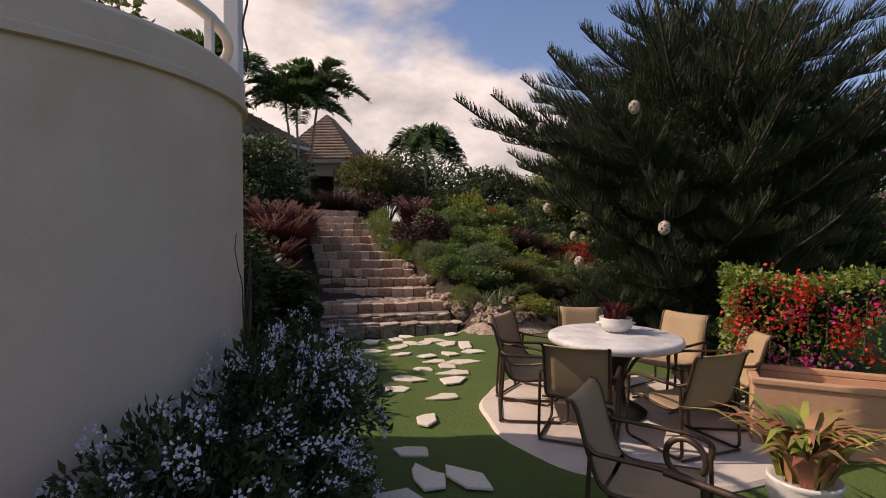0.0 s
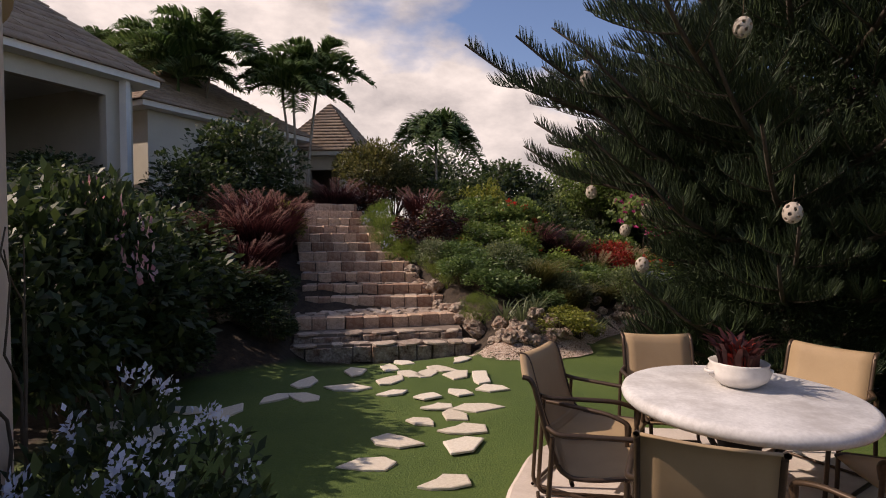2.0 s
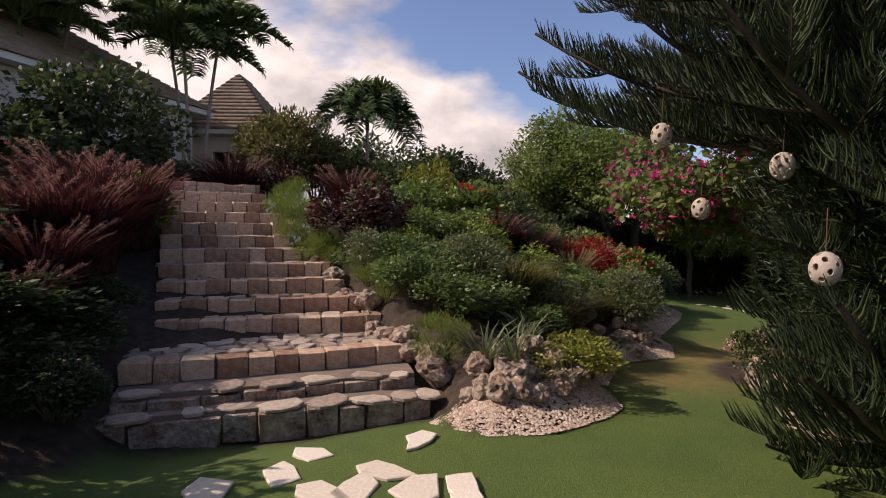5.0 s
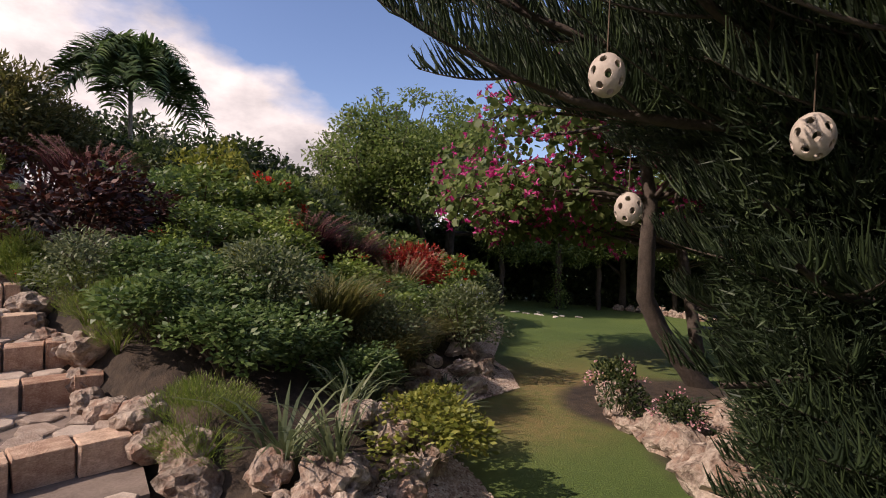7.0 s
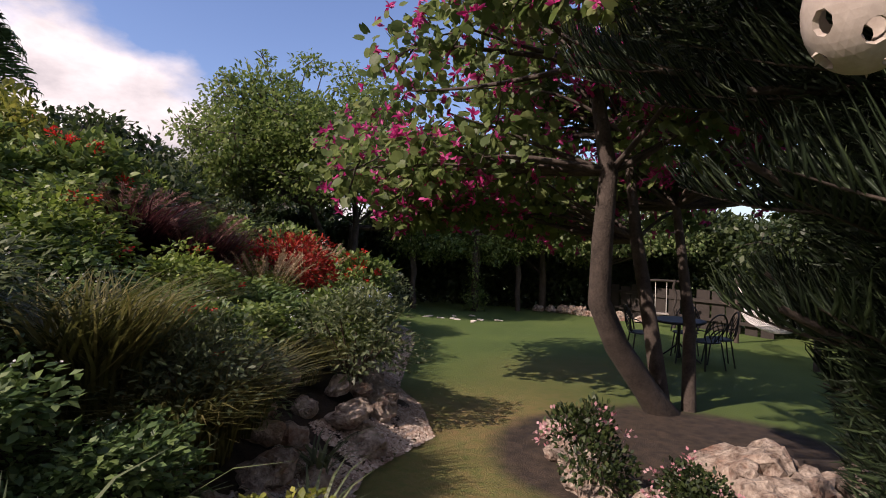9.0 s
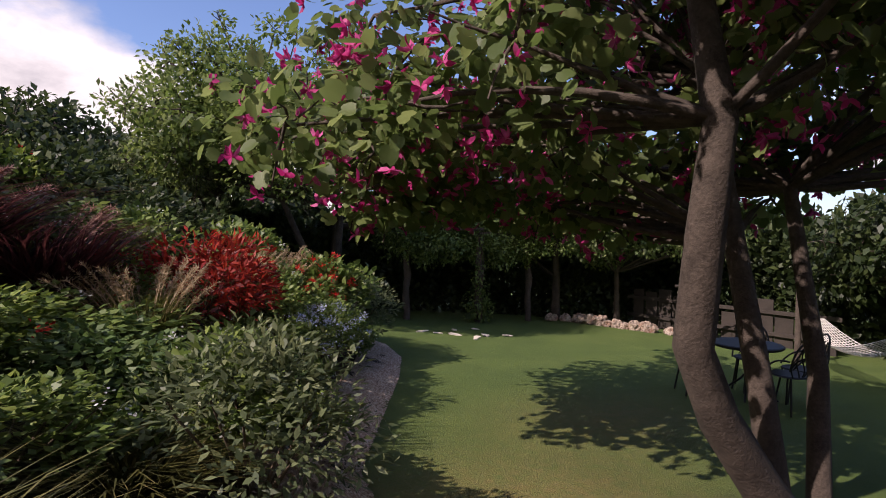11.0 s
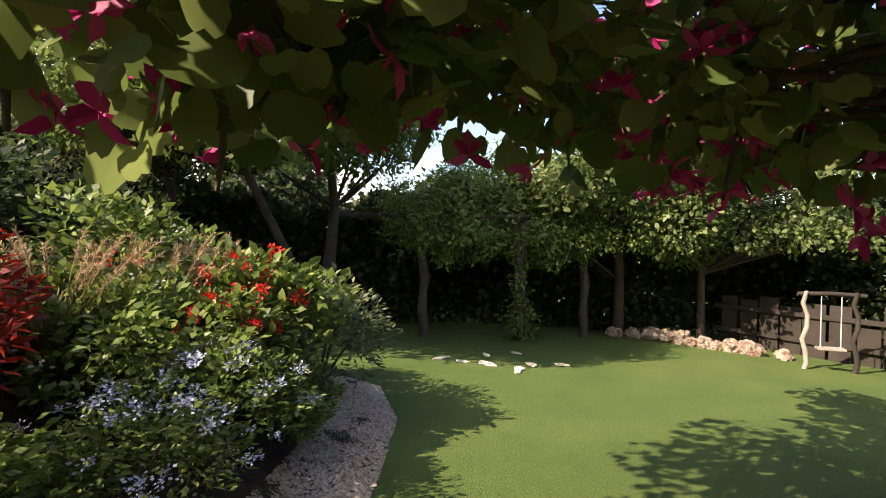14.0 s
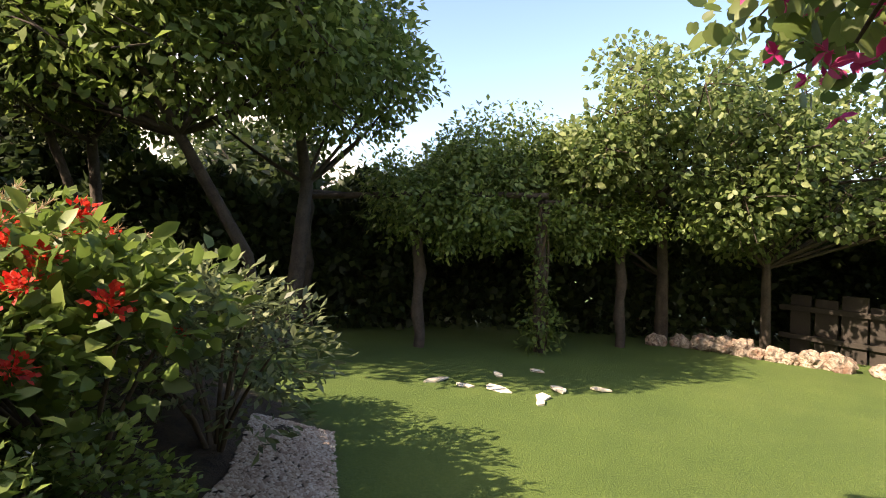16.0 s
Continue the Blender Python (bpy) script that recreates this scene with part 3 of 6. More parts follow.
# ---- stair of stone steps up the bank ----
def stair():
    """Twelve long steps of block risers and paved treads; the two lowest are rough stone."""
    st = thing("stone_stair", pose(0, 0, 0), "garden stair of pinkish limestone blocks with paved treads", "stair", kind="structure")
    # each step: right end and left end of its front edge, top height
    rights = [(0.27, 9.60, 0.10), (0.16, 9.90, 0.21), (0.10, 10.40, 0.36)]
    n = 11
    for k in range(1, n + 1):
        u = k / n
        rights.append((0.10 - 2.5 * u ** 0.94, 10.40 + 0.35 + 4.25 * u, 0.36 + 1.92 * u))
    lefts = [(-2.2, 9.15), (-2.2, 9.35), (-2.3, 9.68)]
    for k in range(1, n + 1):
        u = k / n
        lefts.append((-2.35 - 1.35 * u, 9.68 + 0.75 + 3.75 * u))
    core = bmesh.new()
    unit_blocks = []
    for s in range(7):
        b = bmesh.new()
        box(b, -0.5, -0.5, -0.5, 0.5, 0.5, 0.5, 0.055)
        for v in b.verts:
            v.co += Vector((rng.normal(), rng.normal(), rng.normal())) * 0.018
        me = bpy.data.meshes.new("block")
        b.to_mesh(me)
        b.free()
        me.materials.append(M_BRICK)
        unit_blocks.append(me)
        b = bmesh.new()
        k = 5 + s % 3
        ring = [((0.54 + 0.09 * rng.normal()) * math.cos(2 * math.pi * (i + 0.2 * rng.normal()) / k + 0.3 * s), (0.54 + 0.09 * rng.normal()) * math.sin(2 * math.pi * i / k + 0.3 * s)) for i in range(k)]
        lo = [b.verts.new((x, y, -0.5)) for x, y in ring]
        hi = [b.verts.new((x * 0.96, y * 0.96, 0.35)) for x, y in ring]
        tp = [b.verts.new((x * 0.86, y * 0.86, 0.5)) for x, y in ring]
        for i in range(k):
            j = (i + 1) % k
            b.faces.new((lo[i], lo[j], hi[j], hi[i]))
            b.faces.new((hi[i], hi[j], tp[j], tp[i]))
        b.faces.new(tp)
        me = bpy.data.meshes.new("paver")
        b.to_mesh(me)
        b.free()
        me.materials.append(M_TREAD)
        unit_blocks.append(me)
    blocks, pavers = unit_blocks[0::2], unit_blocks[1::2]
    caps = [stone_mesh("cap_stone", M_TREAD, 7 + q % 4, 0.34) for q in range(5)]
    rough = []
    for s in range(4):
        me = blocks[s].copy()
        me.materials.clear()
        me.materials.append(M_CORAL)
        rough.append(me)
    for i, ((rx, ry, z), (lx, ly)) in enumerate(zip(rights, lefts)):
        z0 = rights[i - 1][2] if i else -0.15
        R, L = Vector((rx, ry, 0)), Vector((lx, ly, 0))
        along = (R - L)
        length = along.length
        along.normalize()
        back = Vector((-along.y, along.x, 0))
        yaw = math.degrees(math.atan2(along.y, along.x))
        if i + 1 < len(rights):
            nr, nl = Vector((*rights[i + 1][:2], 0)), Vector((*lefts[i + 1], 0))
        else:
            nr, nl = R + back * 1.4, L + back * 1.4
        # mortar core of the step
        vs = [core.verts.new(p) for p in (L + back * 0.06 + Vector((0, 0, z0 - 0.3)), R + back * 0.06 + Vector((0, 0, z0 - 0.3)), nr + back * 0.10 + Vector((0, 0, z0 - 0.3)), nl + back * 0.10 + Vector((0, 0, z0 - 0.3)),
                                              L + back * 0.06 + Vector((0, 0, z - 0.022)), R + back * 0.06 + Vector((0, 0, z - 0.022)), nr + back * 0.10 + Vector((0, 0, z - 0.022)), nl + back * 0.10 + Vector((0, 0, z - 0.022)))]
        for q in ((0, 1, 5, 4), (1, 2, 6, 5), (2, 3, 7, 6), (3, 0, 4, 7), (4, 5, 6, 7)):
            core.faces.new([vs[k] for k in q])
        # riser blocks
        x = 0.0
        while x < length - 0.05:
            w = min((0.20 + 0.09 * rng.random()) * (0.75 + 0.9 * rng.random() if i < 2 else 1), length - x)
            c = L + along * (x + w / 2) + back * (0.09 + 0.012 * rng.normal())
            h = z - z0 + 0.03 - (0.045 + 0.02 * rng.random() if i < 2 else 0)
            m = pose(c.x, c.y, (z0 - 0.03 + h / 2 if i < 2 else z - h / 2) + 0.008 * rng.normal(), 0, 0, yaw + (5 if i < 2 else 2) * rng.normal()) @ Matrix.Diagonal((w - 0.014, 0.20, h, 1))
            part("block", (rough if i < 2 else blocks)[rng.integers(4)], parent=st, m=m)
            x += w
        if i < 2:
            x = 0.0
            while x < length:
                w = 0.16 + 0.2 * rng.random()
                c = L + along * (x + w / 2) + back * (0.12 + 0.03 * rng.normal())
                part("cap_stone", caps[rng.integers(5)], parent=st, m=pose(c.x, c.y, z - 0.028, 2 * rng.normal(), 2 * rng.normal(), yaw + 12 * rng.normal()) @ Matrix.Diagonal((w * 0.52, 0.11 + 0.05 * rng.random(), 0.028, 1)))
                x += w + 0.02 + 0.16 * rng.random() ** 2
        # tread pavers behind the blocks
        deep = ((nr + nl) / 2 - (R + L) / 2).dot(back) - 0.18
        rows = max(1, round(deep / 0.2))
        for r in range(rows if i > 1 else 0):
            t0 = 0.19 + deep * r / rows
            x = 0.1 * rng.random()
            while x < length - 0.1:
                w = 0.17 + 0.12 * rng.random()
                c = L + along * (x + w / 2 - (t0 * 0.3)) + back * (t0 + deep / rows / 2)
                m = pose(c.x, c.y, z - 0.024 + 0.004 * rng.normal(), 1.2 * rng.normal(), 1.2 * rng.normal(), 360 * rng.random()) @ Matrix.Diagonal((w, deep / rows * 1.02, 0.05, 1))
                part("paver", pavers[rng.integers(7)], parent=st, m=m)
                x += w * 0.98
    part("mortar", core, M_MORTAR, st)
    return st


# ---- patio disc and stepping stones ----
patio = thing("patio", pose(1.85, 5.05, 0.0), "round patio slab of pale stone with a worn edge", "patio", kind="structure")
bm = bmesh.new()
prof = [(1.47, -0.06), (1.5, 0.0), (1.47, 0.026), (0.9, 0.03)]
lathe(bm, prof, 72)
for v in bm.verts:
    a = math.atan2(v.co.y, v.co.x)
    k = 1 + 0.025 * math.sin(3 * a + 1) + 0.012 * math.sin(11 * a)
    v.co.x *= k
    v.co.y *= k
part("slab", bm, M_PATIO, patio)

STONES = [(-2.84, 6.4), (-2.41, 6.8), (-2.36, 6.27), (-2.02, 6.77), (-1.57, 7.7), (-1.7, 7.2), (-1.42, 7.21), (-1.12, 8.18), (-1.07, 7.53), (-0.6, 8.68), (-0.73, 8.36), (-0.29, 8.13), (-0.14, 8.37),
          (0.12, 8.83), (-0.67, 7.84), (-0.21, 7.31), (0.08, 8.11), (0.1, 7.45), (0.33, 8.16), (0.34, 7.94), (-0.11, 6.99), (0.26, 7.01), (0.44, 7.61), (-0.57, 7.38), (0.06, 6.77), (-0.23, 6.6), (0.13, 6.44),
          (-0.43, 6.18), (0.13, 6.12), (-0.48, 8.12), (-0.14, 4.84), (-0.23, 4.13), (-0.11, 3.71), (0.16, 3.68), (-0.26, 3.35), (-0.52, 5.75), (0.0, 5.5), (-0.1, 2.7), (0.14, 2.2)]


def stone_mesh(name, material, k=8, rough=0.25, thick=0.5):
    b = bmesh.new()
    ph = rng.random() * 6.28
    ring = [((1 + rough * rng.normal() * 0.6) * math.cos(2 * math.pi * i / k + ph), (1 + rough * rng.normal() * 0.6) * math.sin(2 * math.pi * i / k + ph)) for i in range(k)]
    lo = [b.verts.new((x, y, -thick)) for x, y in ring]
    hi = [b.verts.new((x, y, thick * 0.5)) for x, y in ring]
    tp = [b.verts.new((x * 0.93, y * 0.93, thick)) for x, y in ring]
    for i in range(k):
        j = (i + 1) % k
        b.faces.new((lo[i], lo[j], hi[j], hi[i]))
        b.faces.new((hi[i], hi[j], tp[j], tp[i]))
    b.faces.new(tp)
    me = bpy.data.meshes.new(name)
    b.to_mesh(me)
    b.free()
    me.materials.append(material)
    return me


flag_shapes = [stone_mesh("stepping_stone", M_FLAG, 5 + s % 3, 0.42) for s in range(6)]
for x, y in STONES:
    r = 0.105 + 0.06 * rng.random()
    ob = part("stepping_stone", flag_shapes[rng.integers(6)], m=pose(x, y, hz(x, y) + 0.014, 0, 0, 360 * rng.random()) @ Matrix.Diagonal((r * 1.25, r * 0.85, 0.02, 1)))
    tagged(ob, "irregular pale limestone stepping stone set in the lawn", "stepping stone", "stepping stones in the lawn")


# ---- trees ----
WALKWAY = np.array([(0, -1), (0, 5.6), (0.25, 6.9), (0.74, 7.75), (1.38, 8.56), (3.07, 10.6), (4.4, 12.3), (5.94, 14.35), (6.4, 15.0)])


def off_walkway(P, gap=0.6):
    """True where a place keeps clear of the walkway."""
    q = P[:, :2]
    best = np.full(len(P), 1e9)
    for a, b in zip(WALKWAY, WALKWAY[1:]):
        ab = b - a
        t = np.clip(((q - a) @ ab) / (ab @ ab), 0, 1)
        best = np.minimum(best, np.linalg.norm(q - a - t[:, None] * ab, axis=1))
    return best > gap


def clear_height(P):
    """Head room over the walkway, which falls with the lawn."""
    return 1.80 - 0.16 * np.clip(P[:, 1] - 11.5, 0, 4)


def plume(arm, limbs, twigs, long, gap, r0):
    """One feathered bough: finger-like twigs in two combs along a stem, shorter towards the pointed tip. Adds (n, 3 points, 3) to twigs."""
    q = len(arm) - 1
    total = float(np.linalg.norm(np.diff(arm, axis=0), axis=1).sum())
    limbs.append([(*p, r0 * (1 - 0.75 * i / q)) for i, p in enumerate(arm)])
    n = max(8, int(total / gap))
    u = np.repeat(0.04 + 0.94 * (np.arange(n) + 0.6 * rng.random(n)) / n, 2)
    i = np.minimum((u * q).astype(int), q - 1)
    at = arm[i] + (arm[i + 1] - arm[i]) * (u * q - i)[:, None]
    fwd = unit(arm[i + 1] - arm[i])
    side = unit(np.cross(fwd, np.array([0, 0, 1.0])))
    up = np.cross(side, fwd)
    side = side * np.tile([-1.0, 1.0], n)[:, None]
    ln = (long * (0.34 + 0.66 * np.minimum(1.0, (1.04 - u) / 0.62)) * (0.8 + 0.3 * rng.random(2 * n)))[:, None]
    jig = rng.normal(size=(3, 2 * n, 1))
    d0 = unit(fwd * (0.55 + 0.1 * jig[0]) + side * (0.62 + 0.16 * jig[1]) + up * (0.42 + 0.14 * jig[2]))
    bend = fwd * 0.30 + up * 0.34 - side * 0.22
    twigs.append(np.stack([at, at + (d0 * 0.45 + bend * 0.2) * ln, at + (d0 + bend) * ln], 1))


def twig_tubes(T, radii):
    """Three-sided rope twigs from an array (n, 3, 3)."""
    d = unit(np.stack([T[:, 1] - T[:, 0], T[:, 2] - T[:, 0], T[:, 2] - T[:, 1]], 1))
    sd = unit(np.cross(d, np.array([0.31, 0.17, 0.93])))
    t = np.cross(d, sd)
    ang = np.arange(3) * 2 * np.pi / 3
    r = np.array(radii)[None, :, None, None]
    ring = T[:, :, None] + r * (np.cos(ang)[None, None, :, None] * sd[:, :, None] + np.sin(ang)[None, None, :, None] * t[:, :, None])
    f = np.array([(3 * k + a, 3 * k + (a + 1) % 3, 3 * k + 3 + (a + 1) % 3, 3 * k + 3 + a) for k in range(2) for a in range(3)])
    return ring.reshape(-1, 3), [(f[None] + np.arange(len(T))[:, None, None] * 9).reshape(-1, 4)]


def twig_needles(T, per, length, width):
    """Needles that lie forward along rope twigs."""
    P = np.repeat(T, per, 0)
    u = rng.random((len(P), 1)) * 2
    first = u < 1
    a, b = np.where(first, P[:, 0], P[:, 1]), np.where(first, P[:, 1], P[:, 2])
    at = a + (b - a) * np.where(first, u, u - 1)
    d = unit(b - a)
    side = unit(np.cross(d, rng.normal(size=at.shape)))
    D = d * 0.85 + side * 0.55
    return leaf_arrays(at, D, np.cross(D, side) + 0.01, length * (0.7 + 0.5 * rng.random(len(at))), width, "needle")


def pine_tree():
    """Araucaria with whorled limbs that end in pointed, feathered, upturned plumes."""
    x0, y0 = PINE
    tree = thing("pine_tree", pose(x0, y0, hz(x0, y0) - 0.05), "dark green araucaria pine with feathered upturned boughs", "tree")
    H = 4.95
    part("trunk", tubes("trunk", [[(0.10 * math.sin(u * 5), 0.08 * math.sin(u * 4 + 1), H * u, 0.17 * (1 - u) + 0.02) for u in np.linspace(0, 1, 14)]], M_BARK, 12), parent=tree)
    limbs, twigs = [], []
    base = np.array([x0, y0, 0])
    whorls = []
    for tier, z in enumerate(np.concatenate([np.linspace(0.35, 3.9, 13), np.linspace(4.1, 4.8, 4)])):
        k = 9 if z < 3.5 else 7
        whorls.append((z, [2 * math.pi * (j + 0.5 * (tier % 2)) / k + 0.2 * rng.normal() for j in range(k)]))
    whorls += [(3.12, [math.pi]), (2.42, [2.71])]  # two long boughs that reach over the walkway
    for z, ways in whorls:
        for a in ways:
            reach = float(np.interp(z, (0.3, 1.2, 2.0, 2.7, 3.2, 3.7, 4.15, 4.6, 5.0), (2.1, 2.6, 2.8, 3.1, 3.6, 2.9, 1.9, 0.9, 0.35))) * (0.82 + 0.22 * rng.random())
            if z < 2.1 and math.sin(a) > 0.25:
                reach *= 0.36 if z < 1.1 else 0.5
            lift = float(np.interp(z, (0.3, 2.0, 3.2, 4.0, 4.6), (-0.04, 0.04, 0.12, 0.28, 0.4))) + 0.04 * rng.normal()
            if len(ways) == 1:
                reach, lift = (3.75, 0.06) if z > 3 else (3.2, 0.02)
            way = np.array([math.cos(a), math.sin(a), 0])
            us = np.linspace(0, 1, 12)
            pts = np.array([way * reach * u + np.array([0, 0, z + reach * (lift * u - 0.07 * math.sin(u * 3.1) + 0.16 * u ** 3)]) for u in us])
            # limbs over the walkway end before it when low
            ok = off_walkway(pts + base, 0.85) | (pts[:, 2] > 2.25)
            if not ok.all() and len(ways) > 1:
                pts = pts[: max(4, int(np.argmin(ok)))]
            n = len(pts)
            reach *= n / 12
            limbs.append([(*p, 0.034 * (1 - i / n) + 0.010) for i, p in enumerate(pts)])
            side = np.array([-way[1], way[0], 0])
            start = n // 3
            plume(pts[start:], limbs, twigs, 0.30, 0.027, 0.014)
            for m, u in enumerate(np.linspace(0.28, 0.80, max(2, int(2.6 * reach)))):
                i = min(int(u * (n - 1)), n - 2)
                at = pts[i] + (pts[i + 1] - pts[i]) * (u * (n - 1) - i)
                sg = 1 if m % 2 else -1
                ln = (1.0 - 0.55 * u) * (0.75 + 0.4 * rng.random()) * min(1, 0.45 + reach / 3)
                d0 = unit(way * 0.85 + side * sg * (0.75 + 0.15 * rng.normal()) + np.array([0, 0, 0.05 * rng.normal()]))
                arm = np.array([at + d0 * ln * t + (way * 0.16 * t * t + np.array([0, 0, 0.26 * t * t])) * ln for t in np.linspace(0, 1, 6)])
                plume(arm, limbs, twigs, 0.26, 0.028, 0.010)
    T = np.concatenate(twigs)
    T = T[off_walkway(T[:, 2] + base, 0.62) | (T[:, 2, 2] > 2.1)]
    limbs = [p for p in limbs if off_walkway(np.array(p[-1:])[:, :3] + base, 0.62)[0] or p[-1][2] > 2.1]
    tagged(part("branchwork", tubes("branchwork", limbs, M_BARK, 5), parent=tree), kind="stuff")
    tagged(part("twig_mass", fast_mesh("twig_mass", *twig_tubes(T, (0.0056, 0.0066, 0.002)), L_PINE), parent=tree), kind="stuff")
    tagged(part("needles", fast_mesh("needles", *twig_needles(T, 9, 0.026, 0.0046), L_PINE), parent=tree), kind="stuff")
    # old dark foliage close to the trunk
    n = 260000
    a, z = rng.random(n) * 2 * math.pi, 0.25 + 4.4 * rng.random(n)
    r = np.interp(z, (0.2, 1.2, 2.0, 3.2, 4.0, 4.7), (1.3, 1.6, 1.7, 1.9, 1.3, 0.5)) * np.sqrt(rng.random(n)) * np.where((z < 2.1) & (np.sin(a) > 0.25), 0.7, 1.0)
    P = np.stack([r * np.cos(a), r * np.sin(a), z + 0.12 * r], 1)
    keep = off_walkway(P + base, 0.8) | (P[:, 2] > 2.3)
    P, a = P[keep], a[keep]
    D = np.stack([np.cos(a), np.sin(a), np.full(len(a), 0.5)], 1) + 0.5 * rng.normal(size=P.shape)
    v, f = leaf_arrays(P, D, sphere_dirs(len(P)), 0.07 * (0.6 + 0.7 * rng.random(len(P))), 0.010, "needle")
    tagged(part("inner_needles", fast_mesh("inner_needles", v, f, L_PINE), parent=tree), kind="stuff")
    return tree


pine = pine_tree()


def limb_paths(start, ends, r0, bend=0.15, steps=6):
    out = []
    for e in ends:
        s, e = np.array(start, float), np.array(e, float)
        mid = (s + e) / 2 + bend * np.linalg.norm(e - s) * rng.normal(size=3) * 0.5
        out.append([(*((1 - u) ** 2 * s + 2 * u * (1 - u) * mid + u * u * e), r0 * (1 - 0.8 * u) + 0.004) for u in np.linspace(0, 1, steps)])
    return out


def crown_tree(name, at, trunks, clumps, n, leaf, width, material, label, kind="small", bark=M_BARK, clear=False, flowers=None, seed_r=0.5, twig_r=0.03):
    """A tree: trunks (paths in world metres), a crown of leaf clumps (x, y, z, r) joined to the nearest trunk by limbs."""
    tree = thing(name, pose(at[0], at[1], hz(*at) - 0.05), label, "tree")
    o = np.array([at[0], at[1], hz(*at) - 0.05])
    part("trunk", tubes("trunk", [[(p[0] - o[0], p[1] - o[1], p[2] - o[2], p[3]) for p in t] for t in trunks], bark, 10), parent=tree)
    tips = np.array([p[:3] for t in trunks for p in t[len(t) // 2:]])
    C = np.array(clumps, float)
    lim = []
    for c in C:
        i = np.argmin(np.linalg.norm(tips - c[:3], axis=1) + (tips[:, 2] > c[2]) * 0.6)
        lim += limb_paths(tips[i] - o, [c[:3] - o], twig_r)
        lim += limb_paths(c[:3] - o, [c[:3] - o + sphere_dirs(1)[0] * c[3] * 0.9 for _ in range(4)], 0.009, steps=4)
    if clear:
        lim = [p for p in lim if off_walkway(np.array(p)[:, :3] + o, 0.45).all() or min(q[2] for q in p) + o[2] > 2.0]
    tagged(part("branchwork", tubes("branchwork", lim, bark, 4), parent=tree), kind="stuff")
    wgt = C[:, 3] ** 2
    pick = rng.choice(len(C), n, p=wgt / wgt.sum())
    d = sphere_dirs(n)
    r = C[pick, 3] * (0.25 + 0.85 * rng.random(n) ** 0.6)
    P = C[pick, :3] + d * r[:, None] * np.array([1, 1, 0.72])
    keep = np.ones(n, bool)
    if clear:
        keep = (off_walkway(P, 0.5) | (P[:, 2] > clear_height(P))) & (P[:, 2] > 1.2)
    P, d = P[keep] - o, d[keep]
    D = unit(d + 0.8 * rng.normal(size=P.shape) + np.array([0, 0, -0.25]))
    N = unit(d * 0.7 + np.array([0, 0, 0.7]) + 0.5 * rng.normal(size=P.shape))
    s = 0.6 + 0.6 * rng.random(len(P))
    v, f = leaf_arrays(P, D, N, leaf * s, width * s, kind)
    part("crown", fast_mesh("crown", v, f, material), parent=tree)
    if flowers:
        fm, fn, fs = flowers
        pick = rng.choice(len(C), fn, p=wgt / wgt.sum())
        dd = sphere_dirs(fn)
        Q = C[pick, :3] + dd * (C[pick, 3] * (0.75 + 0.35 * rng.random(fn)))[:, None]
        Q = Q[off_walkway(Q, 0.5) | (Q[:, 2] > clear_height(Q) + 0.08)] - o
        k = 6
        dirs = unit(np.repeat(sphere_dirs(len(Q)), k, 0) * 0.5 + sphere_dirs(len(Q) * k))
        v, f = leaf_arrays(np.repeat(Q, k, 0), dirs, sphere_dirs(len(Q) * k), fs * (0.7 + 0.5 * rng.random(len(Q) * k)), fs * 0.46, "oval")
        part("blossoms", fast_mesh("blossoms", v, f, fm), parent=tree, label="magenta orchid-like blossoms")
    return tree


def ball_clumps(c, R, n, r, flat=0.8, lo=-0.5):
    out = []
    while len(out) < n:
        d = sphere_dirs(1)[0]
        if d[2] > lo:
            k = 0.45 + 0.5 * rng.random()
            out.append((c[0] + d[0] * R * k, c[1] + d[1] * R * k, c[2] + d[2] * R * k * flat, r * (0.7 + 0.5 * rng.random())))
    return out


